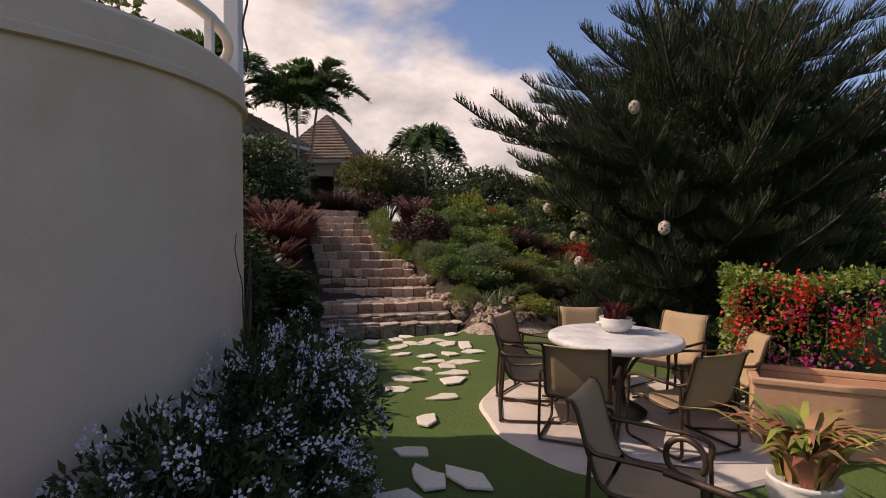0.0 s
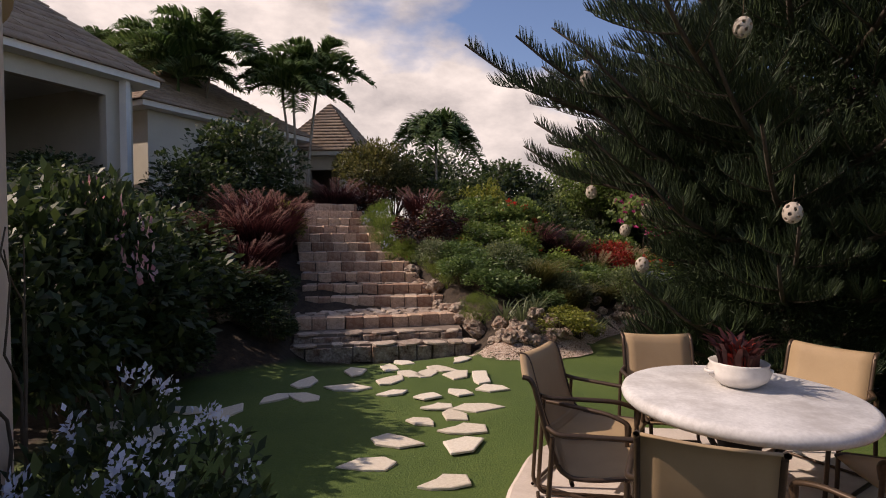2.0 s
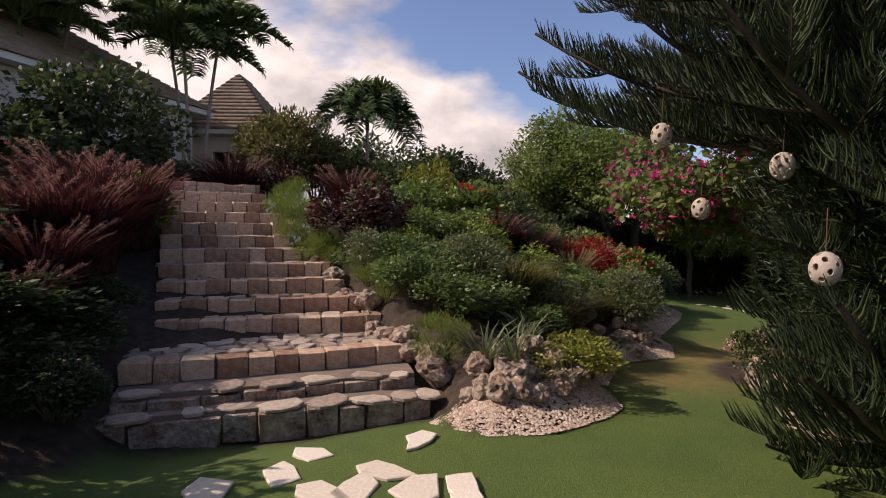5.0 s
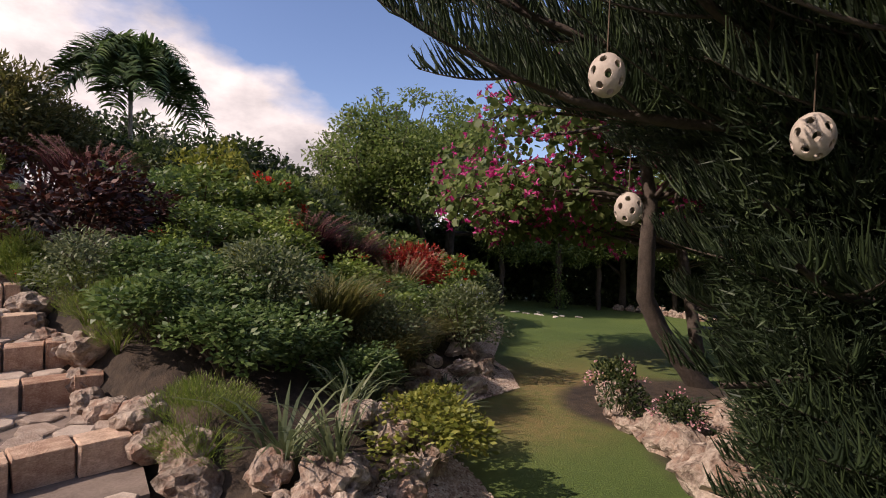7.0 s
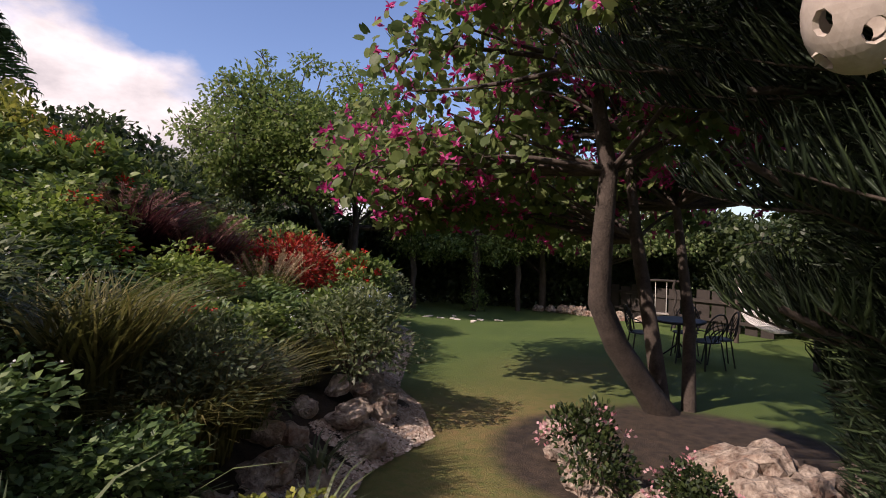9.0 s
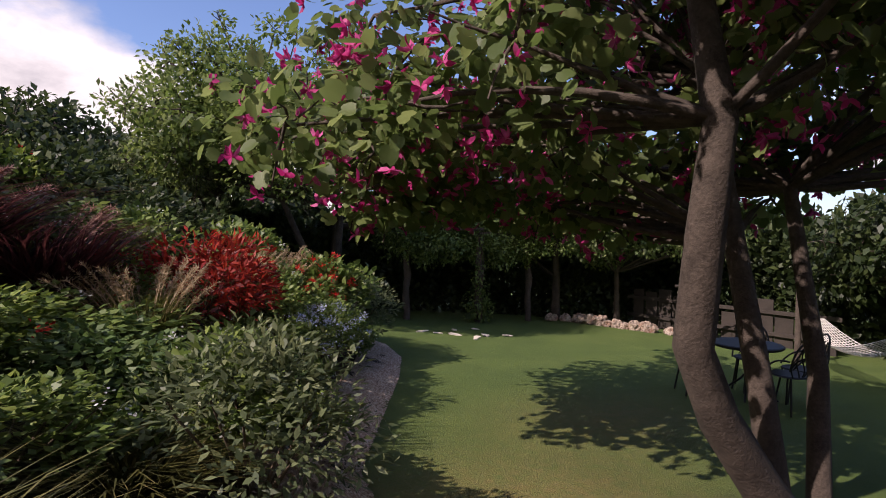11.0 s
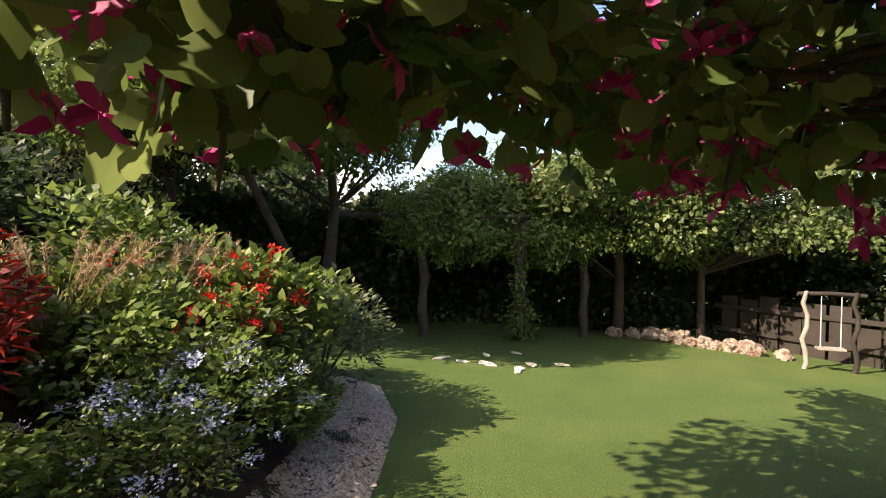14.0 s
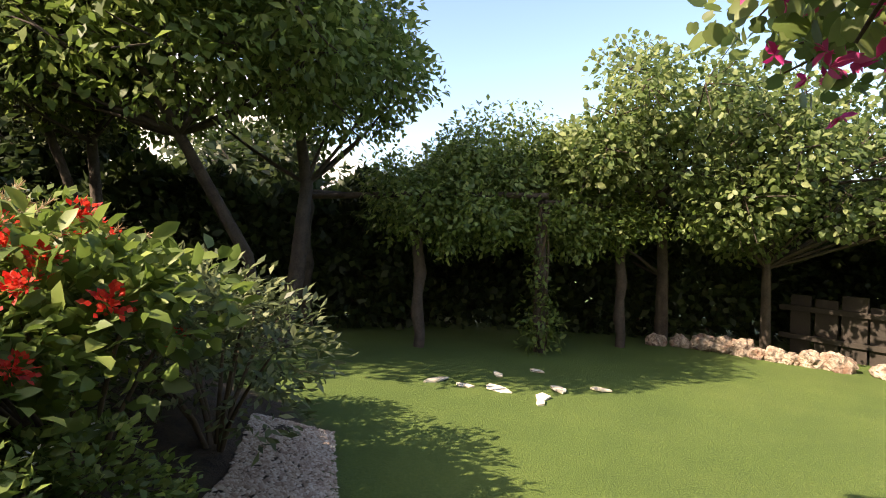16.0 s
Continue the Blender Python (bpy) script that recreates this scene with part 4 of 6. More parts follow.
# orchid tree with magenta flowers, leaning trunks by the lawn
gz = hz(6.35, 11.75)
orchid_clumps = ball_clumps((5.7, 12.3, 3.2), 2.1, 22, 0.5, 0.75, -0.45) + [(3.9, 13.6, 2.1, 0.5), (4.6, 13.9, 2.2, 0.45), (5.6, 13.9, 2.3, 0.45), (6.6, 13.4, 2.1, 0.55),
                                                                             (7.2, 13.0, 1.9, 0.5), (4.3, 12.9, 2.35, 0.4), (7.6, 14.6, 2.5, 0.5), (6.9, 15.2, 2.9, 0.45), (8.0, 13.6, 2.1, 0.5), (4.9, 13.2, 2.2, 0.5), (5.4, 14.4, 2.35, 0.5), (6.1, 14.6, 2.5, 0.5),
    (8.5, 15.3, 2.0, 0.38), (8.9, 15.9, 2.3, 0.4), (9.2, 15.6, 2.1, 0.45), (7.9, 15.6, 2.55, 0.3), (4.2, 12.6, 2.1, 0.4), (5.2, 13.0, 2.3, 0.5), (6.0, 13.4, 2.2, 0.5), (6.5, 14.2, 2.2, 0.45), (7.0, 13.8, 1.9, 0.45), (7.3, 14.3, 2.1, 0.45), (4.6, 12.2, 2.4, 0.5), (5.0, 12.3, 2.2, 0.5), (5.8, 12.8, 2.1, 0.5), (6.8, 12.8, 2.0, 0.5),
    (5.4, 13.9, 1.95, 0.42), (6.0, 14.3, 1.9, 0.42), (5.0, 13.6, 2.0, 0.4), (6.3, 13.9, 1.85, 0.45), (5.7, 14.7, 2.0, 0.4), (6.6, 14.4, 1.8, 0.4), (4.9, 14.1, 1.9, 0.4), (6.9, 14.0, 1.8, 0.45), (7.2, 13.4, 1.75, 0.5), (4.4, 13.3, 1.95, 0.4),
    (5.5, 14.4, 2.3, 0.45), (5.0, 14.5, 2.2, 0.42), (4.6, 14.8, 2.4, 0.42), (5.3, 15.2, 2.5, 0.45), (4.4, 14.3, 2.25, 0.4), (5.6, 15.5, 2.8, 0.45), (4.7, 15.3, 2.7, 0.45), (6.2, 14.9, 2.3, 0.45), (8.2, 15.2, 2.2, 0.45), (8.0, 14.8, 2.5, 0.45), (8.6, 15.6, 2.5, 0.4)] + ball_clumps((7.6, 11.4, 2.9), 1.9, 40, 0.52, 0.8, -0.7) + ball_clumps((5.9, 12.3, 3.3), 2.2, 26, 0.5, 0.7, -0.3) + [
    (7.5, 12.8, 2.2, 0.5), (8.2, 12.9, 2.3, 0.5), (8.5, 13.6, 2.2, 0.5), (7.8, 12.0, 2.2, 0.5), (8.8, 14.2, 2.2, 0.5), (8.0, 12.4, 1.8, 0.4), (5.2, 13.8, 1.75, 0.38), (5.5, 14.0, 1.8, 0.38), (4.9, 14.0, 1.7, 0.4),
    (4.6, 13.8, 1.75, 0.4), (5.8, 13.9, 1.75, 0.38), (5.0, 14.4, 1.75, 0.36), (6.3, 13.6, 1.7, 0.4), (6.7, 13.3, 1.6, 0.4), (7.3, 14.7, 1.95, 0.38), (7.7, 14.9, 1.85, 0.36), (6.9, 14.9, 2.05, 0.34), (7.5, 14.3, 1.75, 0.36), (8.1, 14.6, 1.8, 0.36)]
crown_tree("orchid_tree", (6.35, 11.75), [
    [(6.6, 11.65, gz - 0.1, 0.16), (6.3, 11.7, gz + 0.25, 0.13), (5.85, 11.75, gz + 0.75, 0.12), (5.58, 11.77, gz + 1.2, 0.11), (5.45, 11.65, gz + 1.8, 0.10), (5.38, 11.55, gz + 2.4, 0.085), (5.3, 11.7, gz + 3.4, 0.05)],
    [(6.7, 11.75, gz - 0.1, 0.10), (6.6, 11.85, gz + 0.8, 0.085), (6.5, 12.0, gz + 1.8, 0.07), (6.7, 12.3, gz + 3.0, 0.04)],
    [(6.95, 11.6, gz - 0.1, 0.08), (7.0, 11.65, gz + 0.9, 0.065), (7.1, 11.9, gz + 2.2, 0.045)]],
    orchid_clumps, 20500, 0.104, 0.10, L_ORCHID, "orchid tree with leaning grey trunks, two-lobed leaves and magenta flowers", "round", clear=True, flowers=(F_MAGENTA, 2600, 0.078))

# large spreading tree behind the flower bed
gz = hz(7.4, 21.6)
crown_tree("shade_tree", (7.4, 21.6), [
    [(7.6, 21.5, gz - 0.1, 0.14), (7.9, 21.7, gz + 0.9, 0.12), (8.1, 21.9, gz + 2.2, 0.09), (7.8, 21.6, gz + 3.8, 0.05)],
    [(7.4, 21.5, gz - 0.1, 0.10), (7.2, 21.4, gz + 1.2, 0.08), (6.4, 21.0, gz + 2.6, 0.06), (5.8, 20.6, gz + 3.6, 0.03)]],
    ball_clumps((6.6, 21.2, 3.35), 2.75, 90, 0.72, 0.66, -0.55) + [(8.9, 21.0, 3.6, 0.5), (9.3, 21.3, 3.2, 0.4), (8.6, 20.8, 4.6, 0.45), (4.3, 20.9, 4.5, 0.45), (3.6, 20.8, 3.6, 0.45), (6.1, 20.6, 5.4, 0.4), (7.4, 21.0, 5.5, 0.45), (9.1, 21.6, 2.7, 0.4)] + [(4.4 + 0.42 * k + 0.15 * math.sin(9 * k), 20.9 + 0.3 * math.sin(5 * k), 4.75 + 0.45 * math.sin(0.31 * k + 0.2) + 0.3 * math.sin(4.1 * k), 0.22) for k in range(11)], 48000, 0.125, 0.07, L_THIN, "large leafy shade tree with a wide green crown", "small")

# tree by the far rocks with broad leaves
gz = hz(14.2, 20.6)
crown_tree("broadleaf_tree", (14.2, 20.6), [
    [(14.2, 20.6, gz - 0.1, 0.13), (14.1, 20.5, gz + 1.2, 0.10), (13.9, 20.4, gz + 2.6, 0.06)], [(15.4, 19.4, gz - 0.1, 0.09), (15.2, 19.3, gz + 1.4, 0.07), (15.0, 19.0, gz + 2.6, 0.04)]],
    ball_clumps((14.0, 20.4, 1.9), 2.7, 54, 0.65, 0.85, -0.6) + ball_clumps((15.8, 18.4, 1.7), 2.0, 34, 0.55, 0.85, -0.5), 26000, 0.12, 0.09, L_BROAD, "broad-leaved tree with fresh green leaves over the lawn edge", "oval")

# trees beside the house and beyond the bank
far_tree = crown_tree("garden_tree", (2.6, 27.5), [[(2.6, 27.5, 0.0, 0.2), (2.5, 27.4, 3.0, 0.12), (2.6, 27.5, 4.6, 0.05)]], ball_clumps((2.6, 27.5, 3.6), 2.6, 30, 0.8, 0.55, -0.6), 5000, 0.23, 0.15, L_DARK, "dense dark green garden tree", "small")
crown_tree("light_tree", (5.6, 22.6), [[(5.6, 22.6, 0.5, 0.08), (5.5, 22.5, 2.2, 0.06), (5.6, 22.6, 4.0, 0.03)], [(5.6, 22.6, 0.5, 0.06), (5.0, 22.2, 2.5, 0.05), (4.6, 22.0, 3.9, 0.02)]],
           ball_clumps((4.9, 22.0, 2.7), 1.6, 34, 0.34, 1.05, -0.6) + [(4.3, 21.8, 4.2, 0.25), (5.3, 22.3, 4.5, 0.28), (5.7, 22.6, 4.1, 0.25), (3.9, 21.7, 3.6, 0.25)], 7000, 0.10, 0.05, L_BLUE, "slender grey-green tree with loose upright twigs", "small", twig_r=0.02)
for x, y, s, sz in ((-1.5, 31, 1.0, 1.0), (8.0, 29, 1.2, 1.1), (13, 26.5, 1.1, 0.95), (18.5, 24, 1.1, 1.0), (22, 18.5, 1.1, 1.0), (23, 12, 1.1, 1.0), (20, 6, 1.1, 1.0), (15, 1.5, 1.1, 0.95), (9.5, -4, 1.0, 0.95),
                    (2, -9, 1.1, 1.0), (-8, -8, 1.1, 1.0), (11.5, 4.5, 0.7, 0.8), (12.5, 8.2, 0.75, 0.9), (14.5, 10.5, 0.7, 0.95), (16.5, 13.5, 0.7, 0.9), (-12, 30, 1.2, 1.3)):
    copy_thing(far_tree, pose(x, y, hz(x, y) - 0.1, 0, 0, 360 * rng.random()) @ Matrix.Diagonal((s, s, sz, 1)))


def hedge(name, a, b, tall, thick, n, material, label):
    """A dense clipped-out hedge between two points."""
    a, b = np.array(a, float), np.array(b, float)
    L = np.linalg.norm(b - a)
    ux = (b - a) / L
    o = np.array([*(a + b) / 2, hz(*((a + b) / 2)) - 0.05])
    ob = thing(name, pose(*o), label, "hedge")
    s, t = rng.random(n) * L - L / 2, (rng.random(n) - 0.5)
    h = rng.random(n) ** 0.8
    bulge = 1 + 0.25 * np.sin(s * 2.1 + 1) * np.sin(h * 5)
    t = np.sign(t) * np.abs(2 * t) ** 0.35 * thick / 2 * bulge
    t = t * (0.35 + 0.65 * rng.random(n) ** 0.4)
    P = np.stack([ux[0] * s - ux[1] * t, ux[1] * s + ux[0] * t, h * tall * (1 + 0.08 * np.sin(s * 1.7) + 0.05 * np.sin(s * 5.3))], 1)
    out = np.stack([-ux[1] * np.sign(t), ux[0] * np.sign(t), h], 1)
    v, f = leaf_arrays(P, unit(out + 0.9 * rng.normal(size=P.shape)), unit(out + 0.6 * rng.normal(size=P.shape)), 0.20 * (0.6 + 0.7 * rng.random(n)), 0.13, "small")
    part("foliage", fast_mesh("foliage", v, f, material), parent=ob)
    paths = []
    for q in np.linspace(-L / 2, L / 2, max(4, int(L / 0.6))):
        paths.append([(ux[0] * q + 0.05 * rng.normal(), ux[1] * q + 0.05 * rng.normal(), tall * 0.85 * u, 0.04 * (1 - 0.7 * u)) for u in (0, 0.4, 0.7, 1)])
    part("stem_cluster", tubes("stem_cluster", paths, M_TWIG, 5), parent=ob)
    return ob


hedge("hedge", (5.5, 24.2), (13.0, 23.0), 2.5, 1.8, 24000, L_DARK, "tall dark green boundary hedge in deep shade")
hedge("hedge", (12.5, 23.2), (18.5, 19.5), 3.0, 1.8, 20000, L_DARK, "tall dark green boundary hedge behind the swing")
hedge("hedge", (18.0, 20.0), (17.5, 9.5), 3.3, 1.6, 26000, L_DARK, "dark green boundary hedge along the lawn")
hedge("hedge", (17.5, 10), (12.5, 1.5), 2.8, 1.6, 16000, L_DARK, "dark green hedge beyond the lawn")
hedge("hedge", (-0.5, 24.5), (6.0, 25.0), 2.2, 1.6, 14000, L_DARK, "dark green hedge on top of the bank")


# ---- palms ----
def palm(at, tall, trunks, fronds, length, label, z=None, lean=0.05, droop=1.0, crown_up=0.9):
    x, y = at
    z = hz(x, y) if z is None else z
    ob = thing("palm_tree", pose(x, y, z - 0.05), label, "palm tree")
    for k in range(trunks):
        a = 2 * math.pi * k / max(trunks, 1) + 0.6
        dx, dy = (0.30 * math.cos(a), 0.30 * math.sin(a)) if trunks > 1 else (0, 0)
        h = tall * (1 - 0.13 * k)
        top = np.array([dx * 2.4, dy * 2.4, h])
        part("trunk", tubes("trunk", [[(dx + (top[0] - dx) * u ** 1.5, dy + (top[1] - dy) * u ** 1.5, h * u, 0.055 - 0.012 * u + 0.003 * math.sin(u * 60)) for u in np.linspace(0, 1, 20)]], M_PALETRUNK, 8), parent=ob)
        part("crownshaft", tubes("crownshaft", [[(*(top + np.array([0, 0, 0.5 * u - 0.02])), 0.062 - 0.03 * u) for u in np.linspace(0, 1, 6)]], L_PALM, 8), parent=ob)
        for j in range(fronds):
            az = 2 * math.pi * j / fronds + 0.3 * rng.normal()
            el = crown_up * (0.25 + 0.75 * ((j * 0.618) % 1.0))
            w = np.array([math.cos(az), math.sin(az), 0])
            ln = length * (0.8 + 0.3 * rng.random())
            us = np.linspace(0, 1, 10)
            rach = np.array([top + np.array([0, 0, 0.45]) + w * ln * u * math.cos(el * (1 - 0.25 * u)) + np.array([0, 0, ln * (math.sin(el) * u - 0.62 * droop * u ** 2.2)]) for u in us])
            n = 44
            t = np.repeat(np.linspace(0.14, 0.99, n), 2) * 9
            i = np.minimum(t.astype(int), 8)
            P = rach[i] * (1 - (t - i))[:, None] + rach[i + 1] * (t - i)[:, None]
            d = unit(rach[i + 1] - rach[i])
            side = unit(np.cross(d, np.array([0, 0, 1.0])))
            sg = np.tile([1.0, -1.0], n)[:, None]
            D = d * 0.75 + side * sg * 0.8 + np.array([0, 0, 0.28]) + 0.12 * rng.normal(size=P.shape)
            Ll = 0.34 * length * np.sin(np.clip(t / 9, 0.05, 1) * 2.6 + 0.25) ** 0.7 * 0.8 + 0.08
            v, f = leaf_arrays(P, D, np.cross(D, d) * sg + np.array([0, 0, 0.4]), Ll, 0.046 * length / 1.6, "blade")
            rv, rf = tube_arrays([[(*q, 0.014 * (1 - u) + 0.003) for q, u in zip(rach, us)]], 4)
            v, f = join_arrays([(v, f), (rv, rf)])
            part("frond", fast_mesh("frond", v, f, L_PALM), parent=ob)
    return ob


palm((-5.6, 20.9), 3.9, 3, 17, 2.0, "clustering palm with three slim pale trunks and feathery fronds", z=3.0, crown_up=1.3, droop=0.85)
palm((-9.0, 19.8), 4.2, 3, 17, 2.3, "clustering palm with dark feathery fronds beside the house", z=3.0, crown_up=1.3, droop=0.85)
palm((-13.0, 23.5), 5.6, 2, 13, 2.2, "tall feathery palm behind the house roof", z=3.0, crown_up=1.3)
palm((-0.7, 20.9), 2.3, 1, 22, 2.0, "stocky palm with arching feathery fronds", z=2.2, droop=1.35, crown_up=1.35)


# ---- shrubs and flowers of the beds ----
def shrub(kind_name, label, category, build, spots, group=""):
    """Builds one plant (1 m wide, 1 m high) and copies it to all its spots: x, y, width, height."""
    first = None
    for x, y, w, h in spots:
        m = pose(x, y, hz(x, y) - 0.03, 3 * rng.normal(), 3 * rng.normal(), 360 * rng.random()) @ Matrix.Diagonal((w, w, h, 1))
        if first is None:
            first = thing(kind_name, Matrix.Identity(4), label, category, group)
            build(first)
            first.matrix_basis = m
        else:
            made = copy_thing(first, Matrix.Identity(4))
            made.matrix_basis = m


def leafy_build(n, leaf, width, material, kind="small", flower=None, lumps=16, inner=0.3, extra=None):
    def build(ob):
        part("foliage", bush_foliage("foliage", n, 0.5, 0.5, leaf, width, material, kind, lumps, inner=inner), parent=ob)
        part("stem_cluster", bush_stems("stem_cluster", 0.5, 0.5), parent=ob)
        if flower:
            fm, fn, fs, pet = flower
            tagged(part("blossom", flower_heads("blossom", fn, 0.5, 0.5, fs, fm, pet, top=0.35), parent=ob), kind="stuff")
    return build


def grass_build(n, spread, height_, width, material, lean, plumes=None):
    def build(ob):
        part("blades", blades("blades", n, spread, height_, width, material, lean), parent=ob)
        if plumes:
            pm, pn, pl = plumes
            paths, P, D, N = [], [], [], []
            for i in range(pn):
                a, l = rng.random() * 6.283, 0.25 + 0.45 * rng.random()
                us = np.linspace(0, 1, 9)
                hgt = 1.0 + 0.25 * rng.random()
                p = np.array([(math.cos(a) * l * u ** 1.6, math.sin(a) * l * u ** 1.6, hgt * u - 0.12 * u ** 4) for u in us])
                paths.append([(*q, 0.004) for q in p])
                tail = p[6:]
                k = pl
                u = rng.random(k) * 2
                ii = np.minimum(u.astype(int), 1)
                P.append(tail[ii] * (1 - (u - ii))[:, None] + tail[ii + 1] * (u - ii)[:, None])
                D.append(unit(tail[2] - tail[0]) * 0.6 + 0.6 * sphere_dirs(k))
                N.append(sphere_dirs(k))
            v, f = leaf_arrays(np.concatenate(P), np.concatenate(D), np.concatenate(N), 0.05, 0.007, "needle")
            part("plumes", join_plumes(paths, v, f, pm), parent=ob, label="soft arching seed plumes")
    return build


def join_plumes(paths, v, f, material):
    v2, f2 = join_arrays([(v, f), tube_arrays(paths, 3)])
    return fast_mesh("plumes", v2, f2, material)


def fern_build(n, material):
    def build(ob):
        P, out = clump_points(n, 0.5, 0.5, 12)
        D = unit(out * 0.6 + np.array([0, 0, 0.9]) + 0.3 * rng.normal(size=P.shape))
        v, f = leaf_arrays(P, D, sphere_dirs(n), 0.09 * (0.5 + rng.random(n)), 0.006, "needle")
        part("foliage", fast_mesh("foliage", v, f, material), parent=ob)
        part("stem_cluster", bush_stems("stem_cluster", 0.45, 0.45, 24, L_BRIGHT, 0.005), parent=ob)
    return build


def rosette_build(n, leaf, width, material, up=0.7):
    """Strap leaves from one base."""
    def build(ob):
        part("leaves", blades("leaves", n, 0.08, leaf, width, material, up), parent=ob)
    return build


# Darker leaf than the sunny copy: tower shade put into the foliage colour
shrub("plumbago_shrub", "plumbago shrub with shade-darkened green leaves and shade-lightened blue flower clusters", "shrub", leafy_build(2600, 0.062, 0.026, L_DARK, flower=(F_SHADE_PALE, 46, 0.023, 18)),
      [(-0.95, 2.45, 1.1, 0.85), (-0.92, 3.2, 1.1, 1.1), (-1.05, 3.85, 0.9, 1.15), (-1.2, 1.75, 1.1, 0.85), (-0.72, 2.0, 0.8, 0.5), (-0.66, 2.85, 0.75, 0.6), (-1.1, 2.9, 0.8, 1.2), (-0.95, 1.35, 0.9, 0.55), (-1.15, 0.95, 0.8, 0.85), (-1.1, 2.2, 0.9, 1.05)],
      "plumbago along the tower wall")
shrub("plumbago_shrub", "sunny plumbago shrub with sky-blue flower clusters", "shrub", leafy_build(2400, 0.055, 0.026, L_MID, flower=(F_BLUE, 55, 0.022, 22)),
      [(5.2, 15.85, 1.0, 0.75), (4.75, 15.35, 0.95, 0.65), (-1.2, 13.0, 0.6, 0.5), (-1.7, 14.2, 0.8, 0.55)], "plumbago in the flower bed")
shrub("green_shrub", "dense dark green leafy shrub", "shrub", leafy_build(3400, 0.066, 0.034, L_DARK, lumps=26),
      [(-3.1, 6.3, 1.2, 2.0), (-3.15, 7.1, 1.2, 1.8), (-3.6, 8.1, 2.0, 1.6), (-3.55, 6.9, 2.0, 1.9), (-3.4, 5.9, 1.7, 1.95), (-2.95, 5.2, 1.3, 1.9), (-2.65, 9.75, 0.7, 0.4), (-2.8, 10.4, 0.7, 0.4), (-4.9, 6.4, 2.2, 1.8), (-3.2, 9.4, 1.4, 0.65), (-4.6, 9.0, 2.0, 1.1), (-4.4, 10.6, 2.0, 0.8), (-3.0, 7.5, 1.0, 0.9), (-5.8, 8.0, 2.2, 1.3), (-6.2, 10.2, 2.4, 1.2), (-4.4, 7.2, 1.6, 1.2), (-2.75, 9.1, 0.9, 0.5), (-2.35, 8.9, 0.6, 0.5), 
       (-5.6, 13.0, 2.0, 1.5), (-6.0, 15.8, 2.3, 1.7), (-7.8, 12.4, 2.0, 1.2), (0.2, 16.8, 1.8, 1.4), (2.6, 17.0, 1.6, 1.3), (-0.4, 19.0, 2.0, 1.4), (2.8, 19.5, 2.2, 1.5), (-4.4, 17.0, 1.6, 0.9), (0.9, 20.5, 2.0, 1.6),
       (3.9, 18.4, 1.8, 1.3), (4.6, 20.0, 2.0, 1.6)], "dark shrubs on the bank")
shrub("leafy_shrub", "fresh green leafy shrub with mixed small leaves", "shrub", leafy_build(2400, 0.07, 0.04, L_MID, flower=(F_WHITE, 8, 0.025, 6)),
      [(1.0, 12.9, 1.1, 0.55), (0.5, 13.5, 1.2, 0.7), (2.5, 12.7, 0.9, 0.5), (5.7, 16.4, 0.75, 0.55), (4.05, 14.8, 0.95, 0.6), (4.35, 14.6, 0.7, 0.42), (2.7, 14.0, 1.2, 0.5), (1.2, 14.4, 1.4, 0.75), (2.4, 15.8, 1.5, 0.8), (3.3, 13.1, 1.0, 0.7),
       (4.9, 16.4, 1.2, 0.9), (0.6, 15.4, 1.5, 1.1), (3.4, 16.4, 1.4, 1.0), (1.6, 16.4, 1.5, 1.2), (3.9, 13.6, 0.8, 0.5), (4.6, 17.6, 1.5, 1.2), (5.2, 18.6, 1.4, 1.1)], "green shrubs of the flower bed")
shrub("deep_green_shrub", "low deep green shrub dotted with small white flowers", "shrub", leafy_build(2600, 0.075, 0.04, L_DEEP, flower=(F_WHITE, 9, 0.022, 5), lumps=22),
      [(0.16, 11.1, 0.8, 0.55), (0.55, 10.75, 0.85, 0.5), (0.98, 11.05, 0.8, 0.5), (0.7, 11.6, 0.9, 0.6), (1.35, 12.7, 0.9, 0.5), (0.1, 11.9, 0.8, 0.5), (2.0, 12.7, 0.9, 0.55), (2.9, 13.5, 0.9, 0.55), (1.5, 10.9, 0.7, 0.4), (-0.2, 14.6, 1.2, 0.9), (1.2, 13.4, 0.9, 0.6), (3.5, 14.2, 0.8, 0.5), (3.95, 14.3, 0.7, 0.45)], "deep green shrubs of the flower bed")
shrub("grey_green_shrub", "grey-green shrub with upright small-leaved twigs", "shrub", leafy_build(2600, 0.06, 0.022, L_BLUE, lumps=26),
      [(6.35, 17.6, 1.4, 1.05), (3.45, 12.7, 1.1, 0.9), (0.9, 11.6, 1.0, 0.8), (6.1, 18.5, 1.3, 1.0), (2.0, 11.6, 0.9, 0.7), (-0.35, 11.9, 0.8, 0.6)], "grey-green shrubs")
shrub("yellow_shrub", "yellow-green variegated shrub in the flower bed", "shrub", leafy_build(1700, 0.075, 0.045, L_YELLOW),
      [(0.7, 12.2, 0.7, 0.55), (0.7, 16.3, 1.3, 1.5), (1.6, 9.8, 0.72, 0.46), (2.0, 10.4, 0.6, 0.5), (-3.5, 12.6, 1.0, 0.9), (3.1, 14.5, 0.8, 0.6), (0.2, 18.0, 1.0, 1.2)], "variegated shrubs")
shrub("fern_clump", "feathery bright green asparagus fern clump", "fern", fern_build(4200, L_BRIGHT), [(-0.1, 11.25, 0.6, 0.5), (-0.35, 11.75, 0.55, 0.45), (-1.35, 13.2, 0.9, 0.8), (-0.9, 12.5, 0.7, 0.6), (0.38, 10.15, 0.62, 0.48), (-1.6, 14.0, 0.9, 0.8)], "asparagus ferns")
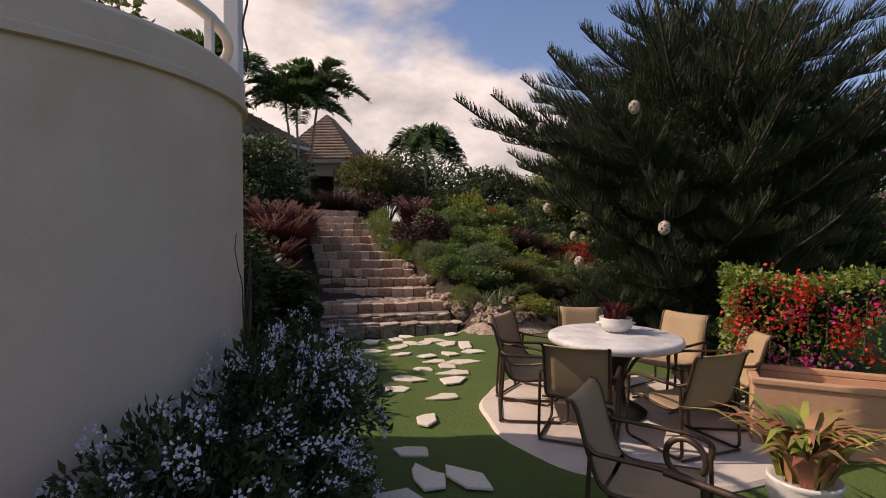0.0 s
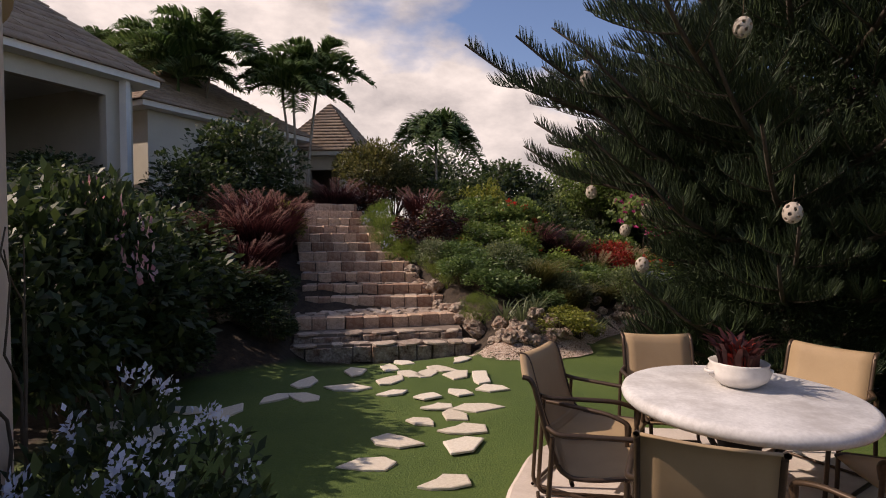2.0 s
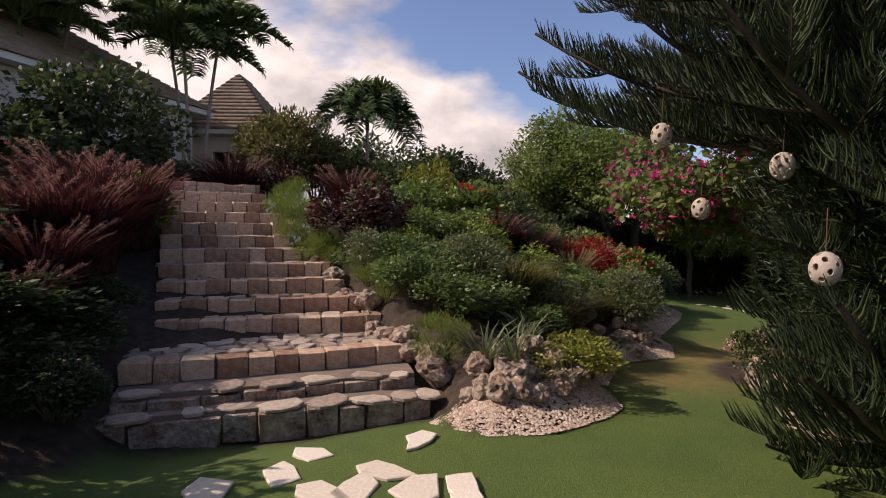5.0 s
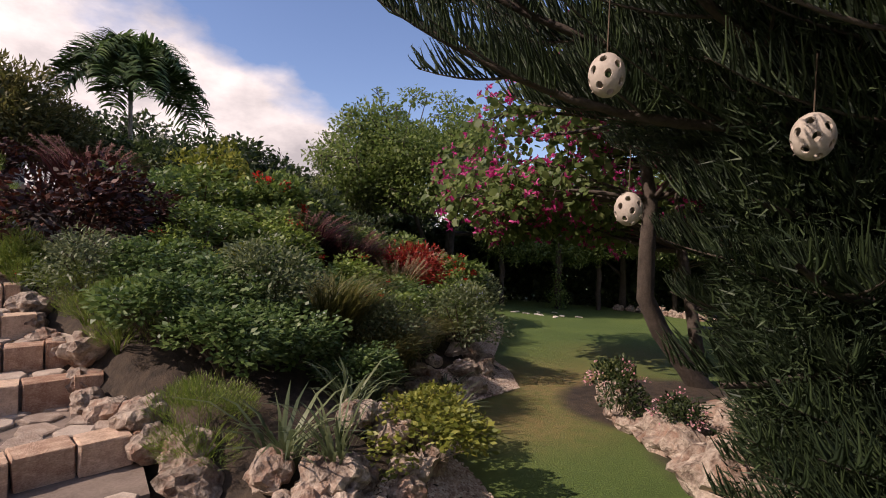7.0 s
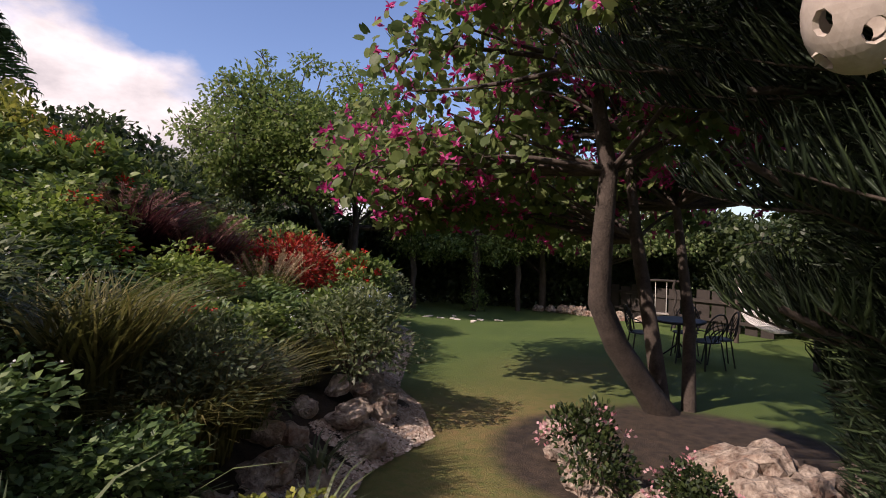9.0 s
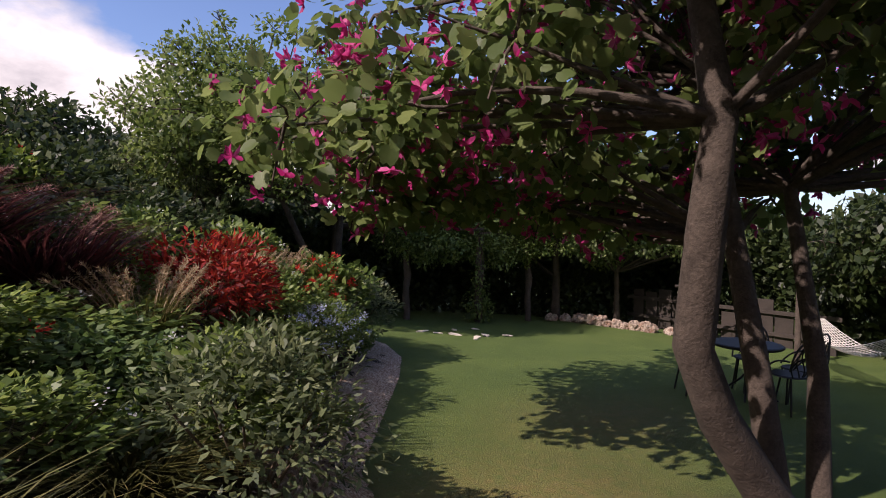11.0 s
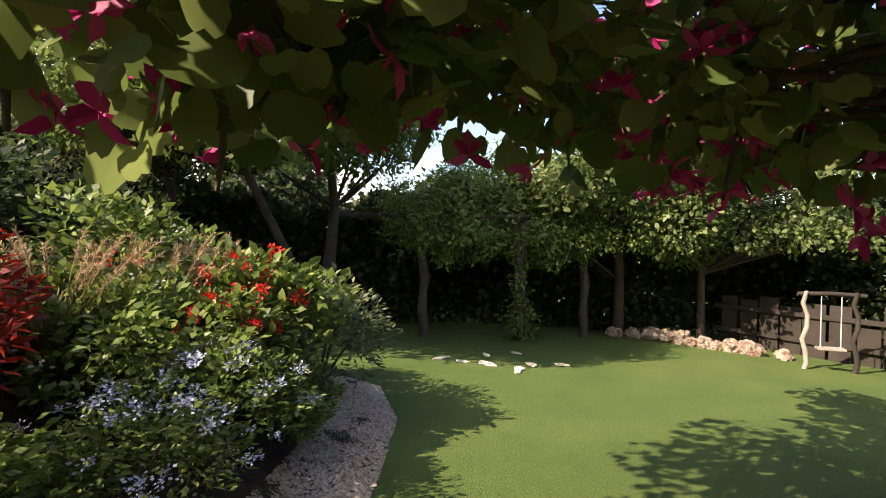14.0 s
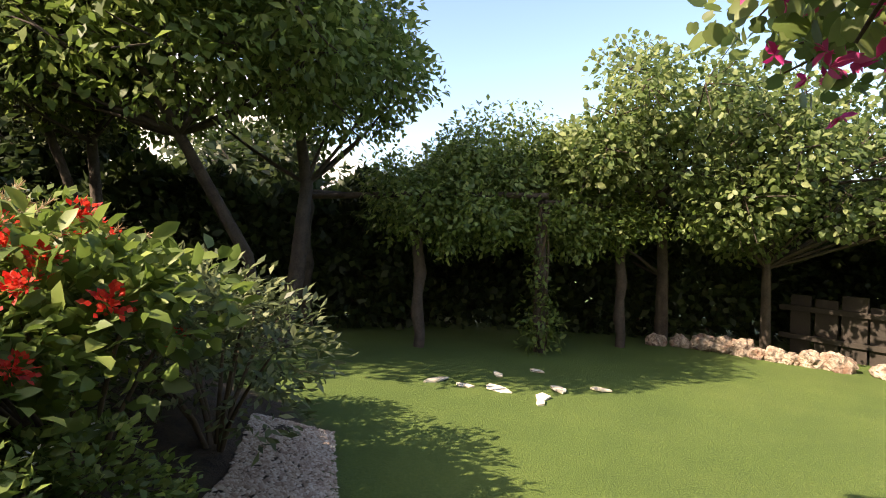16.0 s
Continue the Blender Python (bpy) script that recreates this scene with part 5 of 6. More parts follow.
shrub("ornamental_grass", "olive tufted ornamental grass clump", "grass", grass_build(900, 0.3, 1.0, 0.016, L_OLIVE, 0.55), [(1.5, 11.75, 1.0, 0.72), (1.9, 11.5, 0.8, 0.5), (2.9, 12.7, 0.7, 0.4), (2.2, 11.9, 0.8, 0.5)], "olive grasses")
shrub("purple_fountain_grass", "burgundy fountain grass with arching plumes", "grass", grass_build(1100, 0.28, 0.95, 0.013, L_BURG, 0.7, (L_PLUME, 34, 70)),
      [(-3.3, 10.4, 1.0, 0.75), (-3.4, 11.2, 1.2, 0.95), (-3.5, 12.3, 1.2, 1.1), (-3.1, 9.8, 0.8, 0.6), (-3.9, 12.1, 1.3, 1.1), (-3.9, 11.2, 1.4, 0.9), (1.9, 14.9, 1.4, 0.85), (-3.2, 16.3, 1.3, 1.0), (2.6, 14.9, 1.2, 0.8), (-0.9, 16.2, 1.2, 1.0)], "purple fountain grasses")
shrub("copper_shrub", "dark burgundy and copper-leaved shrub", "shrub", leafy_build(2400, 0.075, 0.04, L_COPPER), [(-0.55, 12.95, 1.15, 0.85), (-0.1, 13.7, 0.9, 0.75), (-2.4, 17.2, 1.2, 0.9)], "copper shrubs")
shrub("lime_shrub", "bright lime green leafy shrub", "shrub", leafy_build(2200, 0.07, 0.035, L_BRIGHT, flower=(F_RED, 5, 0.03, 18)),
      [(-1.1, 12.75, 0.6, 0.45), (0.2, 12.3, 0.7, 0.5), (1.3, 13.5, 1.1, 0.75), (2.2, 13.4, 1.0, 0.6), (0.9, 17.6, 1.3, 1.3), (2.2, 16.8, 1.3, 1.05), (3.0, 15.1, 0.9, 0.65), (2.1, 12.4, 0.8, 0.5), (4.7, 16.9, 1.0, 0.9)], "lime shrubs on the bank")
shrub("red_shrub", "bright red-leaved shrub with narrow leaves", "shrub", leafy_build(2400, 0.075, 0.022, L_RED, lumps=22), [(3.75, 15.3, 1.3, 1.15)])
shrub("red_flower_shrub", "green shrub with clusters of red flowers", "shrub", leafy_build(1900, 0.085, 0.05, L_MID, "oval", flower=(F_RED, 14, 0.026, 60)), [(5.75, 17.1, 1.25, 1.2), (1.55, 15.5, 1.3, 1.25), (5.3, 16.6, 1.0, 0.9)], "red-flowered shrubs")
shrub("straw_grass", "pale straw-coloured grass with soft plumes", "grass", grass_build(600, 0.26, 0.9, 0.010, L_OLIVE, 0.5, (L_STRAW, 40, 90)), [(5.0, 17.3, 1.0, 1.0), (5.4, 17.9, 1.0, 0.95), (4.4, 16.6, 0.9, 0.9), (3.2, 14.2, 0.8, 0.8)], "straw grasses")
shrub("strap_leaf_lily", "clump of long grey-green strap leaves", "lily", rosette_build(46, 0.75, 0.034, L_BLUE, 0.8), [(0.75, 9.75, 0.75, 0.6), (1.0, 9.52, 0.5, 0.75), (1.25, 10.2, 0.6, 0.55), (2.35, 10.9, 0.6, 0.45), (1.6, 10.7, 0.7, 0.5), (2.65, 11.5, 0.6, 0.4)], "strap-leaved lilies")
shrub("bamboo_shrub", "airy olive bamboo-like shrub by the house", "shrub", leafy_build(6500, 0.06, 0.018, L_OLIVE, lumps=30, inner=0.1), [(-2.7, 18.6, 2.4, 2.4), (-2.0, 19.3, 2.0, 2.0)], "bamboo shrubs")
shrub("clipped_bush", "rounded glossy dark green bush", "shrub", leafy_build(3600, 0.055, 0.035, L_DARK, lumps=40, inner=0.6), [(-5.4, 15.6, 2.5, 2.5)])
shrub("pink_flower_shrub", "dark shrub with a few pale pink flowers", "shrub", leafy_build(1500, 0.07, 0.04, L_DARK, flower=(F_PINK, 12, 0.05, 12)), [(-2.9, 6.6, 0.9, 2.0), (4.1, 10.0, 0.5, 0.45), (3.98, 10.62, 0.55, 0.65)])


# ---- rocks and gravel ----
def rock_mesh(seed):
    b = bmesh.new()
    bmesh.ops.create_icosphere(b, subdivisions=3, radius=1)
    o = Vector((seed * 7.1, seed * 3.3, seed))
    for v in b.verts:
        p = v.co.copy()
        k = 1 + 0.34 * noise.noise(p * 1.3 + o) - 0.42 * abs(noise.noise(p * 2.6 + o)) - 0.40 * abs(noise.noise(p * 5.0 + o)) + 0.24
        v.co = p * k
        v.co.z *= 0.8
    me = bpy.data.meshes.new("rock")
    b.to_mesh(me)
    b.free()
    me.materials.append(M_CORAL)
    return me


rocks = [rock_mesh(s) for s in range(8)]


def rock(x, y, r, z=0.0, flat=1.0, group="coral rocks edging the beds"):
    ob = part("rock", rocks[rng.integers(8)], m=pose(x, y, hz(x, y) + r * 0.45 * flat + z, 15 * rng.normal(), 15 * rng.normal(), 360 * rng.random()) @ Matrix.Diagonal((r * (0.9 + 0.4 * rng.random()), r, r * flat, 1)))
    return tagged(ob, "pitted pinkish-white coral rock", "rock", group)


EDGE_ROCKS = EV[(EV[:, 0] > 0.2) & (EV[:, 1] < 18.5)]
for a, b in zip(EDGE_ROCKS, EDGE_ROCKS[1:]):
    L = np.linalg.norm(b - a)
    nrm = np.array([-(b - a)[1], (b - a)[0]]) / L
    for s in np.arange(0.1, L, 0.15):
        p = a + (b - a) * s / L + nrm * (0.42 + 0.08 * rng.normal())
        if p[1] > 13.9:
            continue
        rock(p[0], p[1], 0.075 + 0.05 * rng.random())
        if rng.random() < 0.45:
            q = p + nrm * 0.2
            rock(q[0], q[1], 0.07 + 0.04 * rng.random(), 0.07)
for u in np.linspace(0, 1, 24):  # up the right side of the stair
    rock(0.36 - 2.5 * u + 0.05 * rng.normal(), 10.0 + 4.6 * u, 0.09 + 0.05 * rng.random(), 0.05)
for u in np.linspace(0, 1, 7):
    rock(-2.45 - 1.2 * u, 9.3 - 0.6 * u, 0.15 + 0.05 * rng.random())
for x, y, r in ((3.45, 8.3, 0.18), (3.42, 8.72, 0.22), (3.52, 9.12, 0.30), (3.68, 9.5, 0.18), (3.88, 9.84, 0.20), (3.97, 10.1, 0.21), (4.0, 10.45, 0.16), (4.2, 10.75, 0.18), (4.5, 11.2, 0.15), (4.1, 9.55, 0.20),
                (4.4, 10.2, 0.19), (4.7, 9.95, 0.2), (5.12, 10.2, 0.28), (5.1, 9.85, 0.18), (5.5, 9.7, 0.2), (4.15, 9.15, 0.24), (3.6, 7.9, 0.19), (3.4, 7.5, 0.17), (3.35, 7.1, 0.17), (4.85, 11.6, 0.14), (5.7, 10.3, 0.17)):
    rock(x, y, r * 0.95, flat=0.85)
    rock(x + 0.12 + 0.16 * rng.normal(), y + 0.16 * rng.normal(), r * 0.5)
for x, y in ((14.56, 19.63), (14.59, 19.08), (14.69, 18.62), (14.93, 18.11), (14.6, 19.35), (14.65, 18.85), (14.8, 18.4), (14.4, 19.9), (14.2, 20.2), (15.1, 17.6), (13.8, 20.4)):
    rock(x, y, 0.13 + 0.07 * rng.random(), group="pale rocks along the far lawn edge")

# gravel strip along the bed
gp, gs = [], []
for a, b in zip(EDGE_ROCKS, EDGE_ROCKS[1:]):
    L = np.linalg.norm(b - a)
    nrm = np.array([-(b - a)[1], (b - a)[0]]) / L
    n = int(L * 2700)
    s, t = rng.random(n), rng.random(n) * (0.5 if a[1] < 13 else 0.56) - 0.02
    gp.append(a + (b - a) * s[:, None] + nrm * t[:, None])
gp = np.concatenate(gp)
gzv = height(gp[:, 0], gp[:, 1]) + 0.012
octa = np.array([(1, 0, 0), (0, 1, 0), (-1, 0, 0), (0, -1, 0), (0, 0, 0.7), (0, 0, -0.7)])
of = np.array([(0, 1, 4), (1, 2, 4), (2, 3, 4), (3, 0, 4)])
r = 0.010 + 0.009 * rng.random(len(gp))
th = rng.random(len(gp)) * 6.28
ov = np.repeat(octa[None], len(gp), 0) * r[:, None, None] * (0.7 + 0.6 * rng.random((len(gp), 6, 1)))
cx, sx = np.cos(th)[:, None], np.sin(th)[:, None]
ov = np.stack([ov[..., 0] * cx - ov[..., 1] * sx, ov[..., 0] * sx + ov[..., 1] * cx, ov[..., 2]], -1) + np.concatenate([gp, gzv[:, None]], 1)[:, None]
tagged(new("gravel", fast_mesh("gravel", ov.reshape(-1, 3), [(of[None] + np.arange(len(gp))[:, None, None] * 6).reshape(-1, 3)], M_PEBBLE)), "strip of pinkish-white pebbles edging the planted bank", "gravel", kind="stuff")


# ---- the house on the terrace ----
def poly_prism(bm, pts, z0, z1):
    lo, hi = [bm.verts.new((x, y, z0)) for x, y in pts], [bm.verts.new((x, y, z1)) for x, y in pts]
    n = len(pts)
    for i in range(n):
        bm.faces.new((lo[i], lo[(i + 1) % n], hi[(i + 1) % n], hi[i]))
    bm.faces.new(hi)
    bm.faces.new(lo[::-1])
    return bm


def roof_plane(a, b, c, d, courses, material_thick=0.03):
    """Shingle courses from eave a-b up to ridge d-c, each lapping the one below."""
    a, b, c, d = (np.array(p, float) for p in (a, b, c, d))
    V, F = [], []
    nrm = np.cross(b - a, (c + d) / 2 - a)
    nrm /= np.linalg.norm(nrm)
    nrm = nrm if nrm[2] > 0 else -nrm
    for k in range(courses):
        u0, u1 = k / courses, min((k + 1.25) / courses, 1)
        l0, r0, l1, r1 = a + (d - a) * u0, b + (c - b) * u0, a + (d - a) * u1, b + (c - b) * u1
        m = max(2, int(np.linalg.norm(r0 - l0) / 0.28))
        for i in range(m):
            s0, s1 = i / m + 0.004 / m, (i + 1) / m - 0.004 / m
            j = (0.012 + 0.016 * rng.random())
            q = [l0 + (r0 - l0) * s0 + nrm * (material_thick + j), l0 + (r0 - l0) * s1 + nrm * (material_thick + j), l1 + (r1 - l1) * s1 + nrm * 0.004, l1 + (r1 - l1) * s0 + nrm * 0.004,
                 l0 + (r0 - l0) * s0, l0 + (r0 - l0) * s1]
            base = len(V)
            V += q
            F += [(base, base + 1, base + 2, base + 3), (base + 4, base + 5, base + 1, base)]
    return np.array(V), [np.array(F)]


def pavilion(name, corner, u, v, lu, lv, z0, eave, peak, label, over=0.45, openings=(), posts=()):
    """A house wing: corner, axes u and v, lengths, floor, eave and peak heights; hipped shingle roof."""
    u, v = np.array(u, float), np.array(v, float)
    u, v = u / np.linalg.norm(u), v / np.linalg.norm(v)
    c = np.array(corner, float)
    at = lambda s, t, z: (*(c + u * s + v * t), z)
    ob = thing(name, Matrix.Identity(4), label, "house")
    walls = []
    # front wall pieces along u leave openings
    t = 0.25
    cuts = sorted(openings)
    s = 0.0
    for a, b, lo, hi in cuts + [(lu, lu, 0, 0)]:
        if a > s:
            walls.append(poly_prism(bmesh.new(), [at(s, 0, 0)[:2], at(a, 0, 0)[:2], at(a, t, 0)[:2], at(s, t, 0)[:2]], z0 - 0.6, eave))
        if b > a:
            walls.append(poly_prism(bmesh.new(), [at(a, 0, 0)[:2], at(b, 0, 0)[:2], at(b, t, 0)[:2], at(a, t, 0)[:2]], hi, eave))
            if lo > z0:
                walls.append(poly_prism(bmesh.new(), [at(a, 0, 0)[:2], at(b, 0, 0)[:2], at(b, t, 0)[:2], at(a, t, 0)[:2]], z0 - 0.6, lo))
        s = b
    for s0, s1, t0, t1 in ((0, t, t, lv), (lu - t, lu, t, lv), (t, lu - t, lv - t, lv)):
        walls.append(poly_prism(bmesh.new(), [at(s0, t0, 0)[:2], at(s1, t0, 0)[:2], at(s1, t1, 0)[:2], at(s0, t1, 0)[:2]], z0 - 0.6, eave))
    for piece in walls:
        part("wall", piece, M_WALLHOUSE, ob)
    bm = bmesh.new()
    poly_prism(bm, [at(t, t, 0)[:2], at(lu - t, t, 0)[:2], at(lu - t, lv - t, 0)[:2], at(t, lv - t, 0)[:2]], z0 - 0.6, z0)
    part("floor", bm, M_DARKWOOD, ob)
    bm = bmesh.new()
    poly_prism(bm, [at(-over, -over, 0)[:2], at(lu + over, -over, 0)[:2], at(lu + over, lv + over, 0)[:2], at(-over, lv + over, 0)[:2]], eave, eave + 0.16)
    part("fascia", bm, M_WHITE, ob)
    h = min(lu, lv) / 2 + over
    e = eave + 0.165
    A, B, C, D = at(-over - 0.08, -over - 0.08, e), at(lu + over + 0.08, -over - 0.08, e), at(lu + over + 0.08, lv + over + 0.08, e), at(-over - 0.08, lv + over + 0.08, e)
    if lu >= lv:
        R0, R1 = at(h - over, lv / 2, peak), at(lu - h + over, lv / 2, peak)
        faces = ((A, B, R1, R0), (B, C, R1, R1), (C, D, R0, R1), (D, A, R0, R0))
    else:
        R0, R1 = at(lu / 2, h - over, peak), at(lu / 2, lv - h + over, peak)
        faces = ((A, B, R0, R0), (B, C, R1, R0), (C, D, R1, R1), (D, A, R0, R1))
    for f in faces:
        tagged(part("roof", fast_mesh("roof", *roof_plane(*f, 16), M_SHINGLE), parent=ob), kind="stuff")
    for s, tt in posts:
        bm = bmesh.new()
        x, y, _ = at(s, tt, 0)
        box(bm, -0.09, -0.09, z0 - 0.6, 0.09, 0.09, eave, 0.012, Matrix.Translation((x, y, 0)))
        part("post", bm, M_WHITE, ob)
    return ob


# veranda wing above the tower; its open side faces the garden
pavilion("house", (-8.3, 15.6), (-0.36, -0.93), (-0.93, 0.36), 9.0, 7.0, 2.9, 5.35, 9.0, "cream rendered house wing with open veranda under a cedar shingle roof", 0.45, [(0.7, 4.2, 2.9, 4.95), (4.6, 8.2, 2.9, 4.95)], [(0.35, -0.2), (4.4, -0.2)])
# long wing behind the palms
pavilion("house", (-6.45, 23.3), (-0.416, -0.909), (-0.909, 0.416), 6.3, 5.2, 2.7, 5.2, 7.5, "long house wing with brown shingle roof", 0.45, [(0.8, 1.8, 2.7, 4.7), (3.2, 4.2, 3.4, 4.7)])
# corner pavilion
pavilion("house", (-7.1, 24.6), (1.0, -0.1), (0.1, 1.0), 2.7, 3.6, 2.6, 4.75, 7.3, "small corner pavilion with hipped shingle roof and white post", 0.5, [(0.9, 2.1, 2.6, 4.2)], [(2.55, -0.25)])


# ---- pergola grown over with vines at the back of the lawn ----
perg = thing("pergola", pose(0, 0, 0), "old wooden pergola in deep shade under climbing vines", "pergola")
PERG = [(9.5, 21.1), (11.15, 20.35), (8.3, 22.6), (10.2, 23.2), (12.6, 22.2), (12.9, 20.4)]
for x, y in PERG:
    z = hz(x, y)
    part("post", tubes("post", [[(x + 0.03 * math.sin(k * 2.0), y, z - 0.1 + 2.35 * k / 8, 0.085 + 0.012 * math.sin(k * 3.7)) for k in range(9)]], M_BARK, 9), parent=perg)
for a, b in ((0, 1), (2, 3), (0, 2), (1, 4), (3, 4), (1, 5), (5, 4)):
    (x0, y0), (x1, y1) = PERG[a], PERG[b]
    part("beam", tubes("beam", [[(x0 + (x1 - x0) * u, y0 + (y1 - y0) * u, 1.62 - 0.06 * (x0 - 9.5), 0.05) for u in np.linspace(-0.05, 1.05, 6)]], M_BARK, 6), parent=perg)
pv = thing("pergola_vine", pose(10.4, 21.3, hz(10.4, 21.3) - 0.03), "green climbing vine hanging over the pergola", "vine")
cl = []
o = np.array([10.4, 21.3, hz(10.4, 21.3) - 0.03])
for i in range(100):
    u, w = rng.random(), rng.random()
    p = np.array([9.2 + 3.9 * u, 20.7 - 0.5 * u + 2.4 * w, 1.6 + 0.5 * math.sin(u * 3.0) + 0.22 * rng.normal()])
    cl.append((*p, 0.42 + 0.15 * rng.random()))
for i in range(90):  # curtain along the front
    u = rng.random()
    cl.append((9.0 + 4.1 * u, 20.75 - 0.55 * u + 0.3 * rng.normal(), 0.95 + 0.6 * rng.random() - 0.1 * u, 0.24 + 0.1 * rng.random()))
for k in range(16):  # leaves round the thicker post
    cl.append((11.15 + 0.12 * rng.normal(), 20.3 + 0.1 * rng.normal(), hz(11.1, 20.3) + 0.2 + 2.0 * k / 16, 0.17 + 0.16 * (k < 4)))
C = np.array(cl)
n = 34000
pick = rng.choice(len(C), n, p=C[:, 3] ** 2 / (C[:, 3] ** 2).sum())
d = sphere_dirs(n)
P = C[pick, :3] + d * (C[pick, 3] * (0.3 + 0.75 * rng.random(n)))[:, None] - o
s = 0.6 + 0.6 * rng.random(n)
v, f = leaf_arrays(P, unit(d + 0.8 * rng.normal(size=P.shape) - np.array([0, 0, 0.4])), unit(d + np.array([0, 0, 0.6])), 0.10 * s, 0.055 * s, "small")
part("foliage", fast_mesh("foliage", v, f, L_MID), parent=pv)
part("stem_cluster", tubes("stem_cluster", [[(11.15 - 10.4 + 0.10 * math.cos(a + 4 * u), 20.35 - 21.3 + 0.10 * math.sin(a + 4 * u), 2.2 * u, 0.018) for u in np.linspace(0, 1, 10)] for a in (0, 1.5, 3, 4.5)], M_TWIG, 5), parent=pv)

# flat stones in the grass before the pergola
for x, y, r in ((9.2, 18.76, 0.2), (8.76, 19.29, 0.13), (8.93, 18.98, 0.12), (9.84, 18.53, 0.14), (10.3, 18.4, 0.1), (9.45, 18.35, 0.12), (9.6, 19.3, 0.1), (10.2, 19.3, 0.09), (9.3, 18.2, 0.09)):
    tagged(part("stepping_stone", flag_shapes[rng.integers(6)], m=pose(x, y, hz(x, y) + 0.014, 0, 0, 360 * rng.random()) @ Matrix.Diagonal((r * 1.0, r * 0.55, 0.02, 1))), "flat pale stone sunk in the grass by the pergola", "stepping stone", "stepping stones by the pergola")

# ---- swing ----
sx, sy = 14.5, 17.0
sz = hz(sx, sy)
swing = thing("garden_swing", pose(sx, sy, sz), "rustic swing with wooden seat on two ropes", "swing")
for dx, dy, wood in ((0, 0, M_WOOD), (0.45, -0.55, M_DARKWOOD)):
    part("post", tubes("post", [[(dx + 0.04 * math.sin(k * 1.7), dy + 0.03 * math.cos(k * 2.1), -0.1 + 1.4 * k / 7, 0.045 - 0.0015 * k) for k in range(8)]], wood, 8), parent=swing)
part("crossbeam", tubes("crossbeam", [[(-0.08, 0.1, 1.25, 0.035), (0.22, -0.27, 1.27, 0.035), (0.53, -0.65, 1.25, 0.035)]], M_DARKWOOD, 8), parent=swing)
for u in (0.14, 0.32):
    part("rope", tubes("rope", [[(u, -1.22 * u, 1.27, 0.008), (u, -1.22 * u, 0.38, 0.010)]], M_ROPE, 6), parent=swing)
bm = bmesh.new()
box(bm, -0.2, -0.1, 0.34, 0.2, 0.1, 0.38, 0.01, Matrix.Translation((0.23, -0.28, 0)) @ Matrix.Rotation(math.atan2(-1.22, 1.0), 4, "Z"))
part("seat", bm, M_WOOD, swing)

# dark board fence behind the swing
fence = thing("board_fence", pose(16.1, 17.0, hz(16.1, 17.0)), "dark weathered board fence behind the swing", "fence")
for i in range(12):
    y = -2.6 + i * 0.42
    bm = bmesh.new()
    box(bm, -0.015 + 0.02 * rng.normal(), y, -0.1, 0.03, y + 0.36 + 0.03 * rng.normal(), 1.0 + 0.12 * rng.normal(), 0.006)
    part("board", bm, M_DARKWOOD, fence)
for z in (0.25, 0.75):
    bm = bmesh.new()
    box(bm, -0.08, -2.7, z, -0.02, 2.5, z + 0.09, 0.006)
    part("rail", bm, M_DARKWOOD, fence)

# ---- hammock ----
ham = thing("hammock", pose(12.9, 13.2, hz(12.9, 13.2)), "white rope net hammock slung over the grass", "hammock")
net = []
for i in range(15):
    w = -0.5 + i / 14
    net.append([(1.5 * t, 1.6 * t + w * 0.9 * (1 - abs(2 * t) ** 2.5 * 0.5) * 0.7, 0.55 + 0.65 * t * t * 2 - 0.10 * (1 - 4 * w * w) * (1 - 4 * t * t), 0.007) for t in np.linspace(-0.5, 0.5, 16)])
for t in np.linspace(-0.45, 0.45, 30):
    net.append([(1.5 * t, 1.6 * t + w * 0.9 * (1 - abs(2 * t) ** 2.5 * 0.5) * 0.7, 0.55 + 0.65 * t * t * 2 - 0.10 * (1 - 4 * w * w) * (1 - 4 * t * t), 0.006) for w in np.linspace(-0.5, 0.5, 7)])
part("net", tubes("net", net, M_ROPE, 4), parent=ham)
for s in (-1, 1):
    part("pole", tubes("pole", [[(1.1 * s, 1.17 * s, -0.1, 0.06), (1.1 * s, 1.17 * s, 1.5, 0.05)]], M_BARK, 8), parent=ham)
    part("rope", tubes("rope", [[(0.75 * s, 0.8 * s, 0.88, 0.012), (1.1 * s, 1.17 * s, 1.25, 0.012)]], M_ROPE, 5), parent=ham)


# ---- wrought iron table and chairs ----
ix, iy = 9.95, 13.45
iz = hz(ix, iy)
it = thing("iron_table", pose(ix, iy, iz), "small black wrought-iron garden table with twig-like legs", "table")
bm = bmesh.new()
lathe(bm, [(0.02, 0.665), (0.40, 0.665), (0.42, 0.68), (0.42, 0.70), (0.40, 0.71), (0.02, 0.71)], 40)
part("tabletop", bm, M_IRON, it)
part("pedestal", tubes("pedestal", [[(0.0, 0.0, 0.05 + 0.62 * u, 0.035 - 0.012 * math.sin(u * 3.1)) for u in np.linspace(0, 1, 8)]], M_IRON, 8), parent=it)
for k in range(4):
    a = k * math.pi / 2 + 0.4
    part("leg", tubes("leg", [[(math.cos(a) * (0.03 + 0.33 * u ** 2), math.sin(a) * (0.03 + 0.33 * u ** 2), 0.30 * (1 - u) + 0.05 * math.sin(u * 3.14), 0.014) for u in np.linspace(0, 1, 10)]], M_IRON, 6), parent=it)


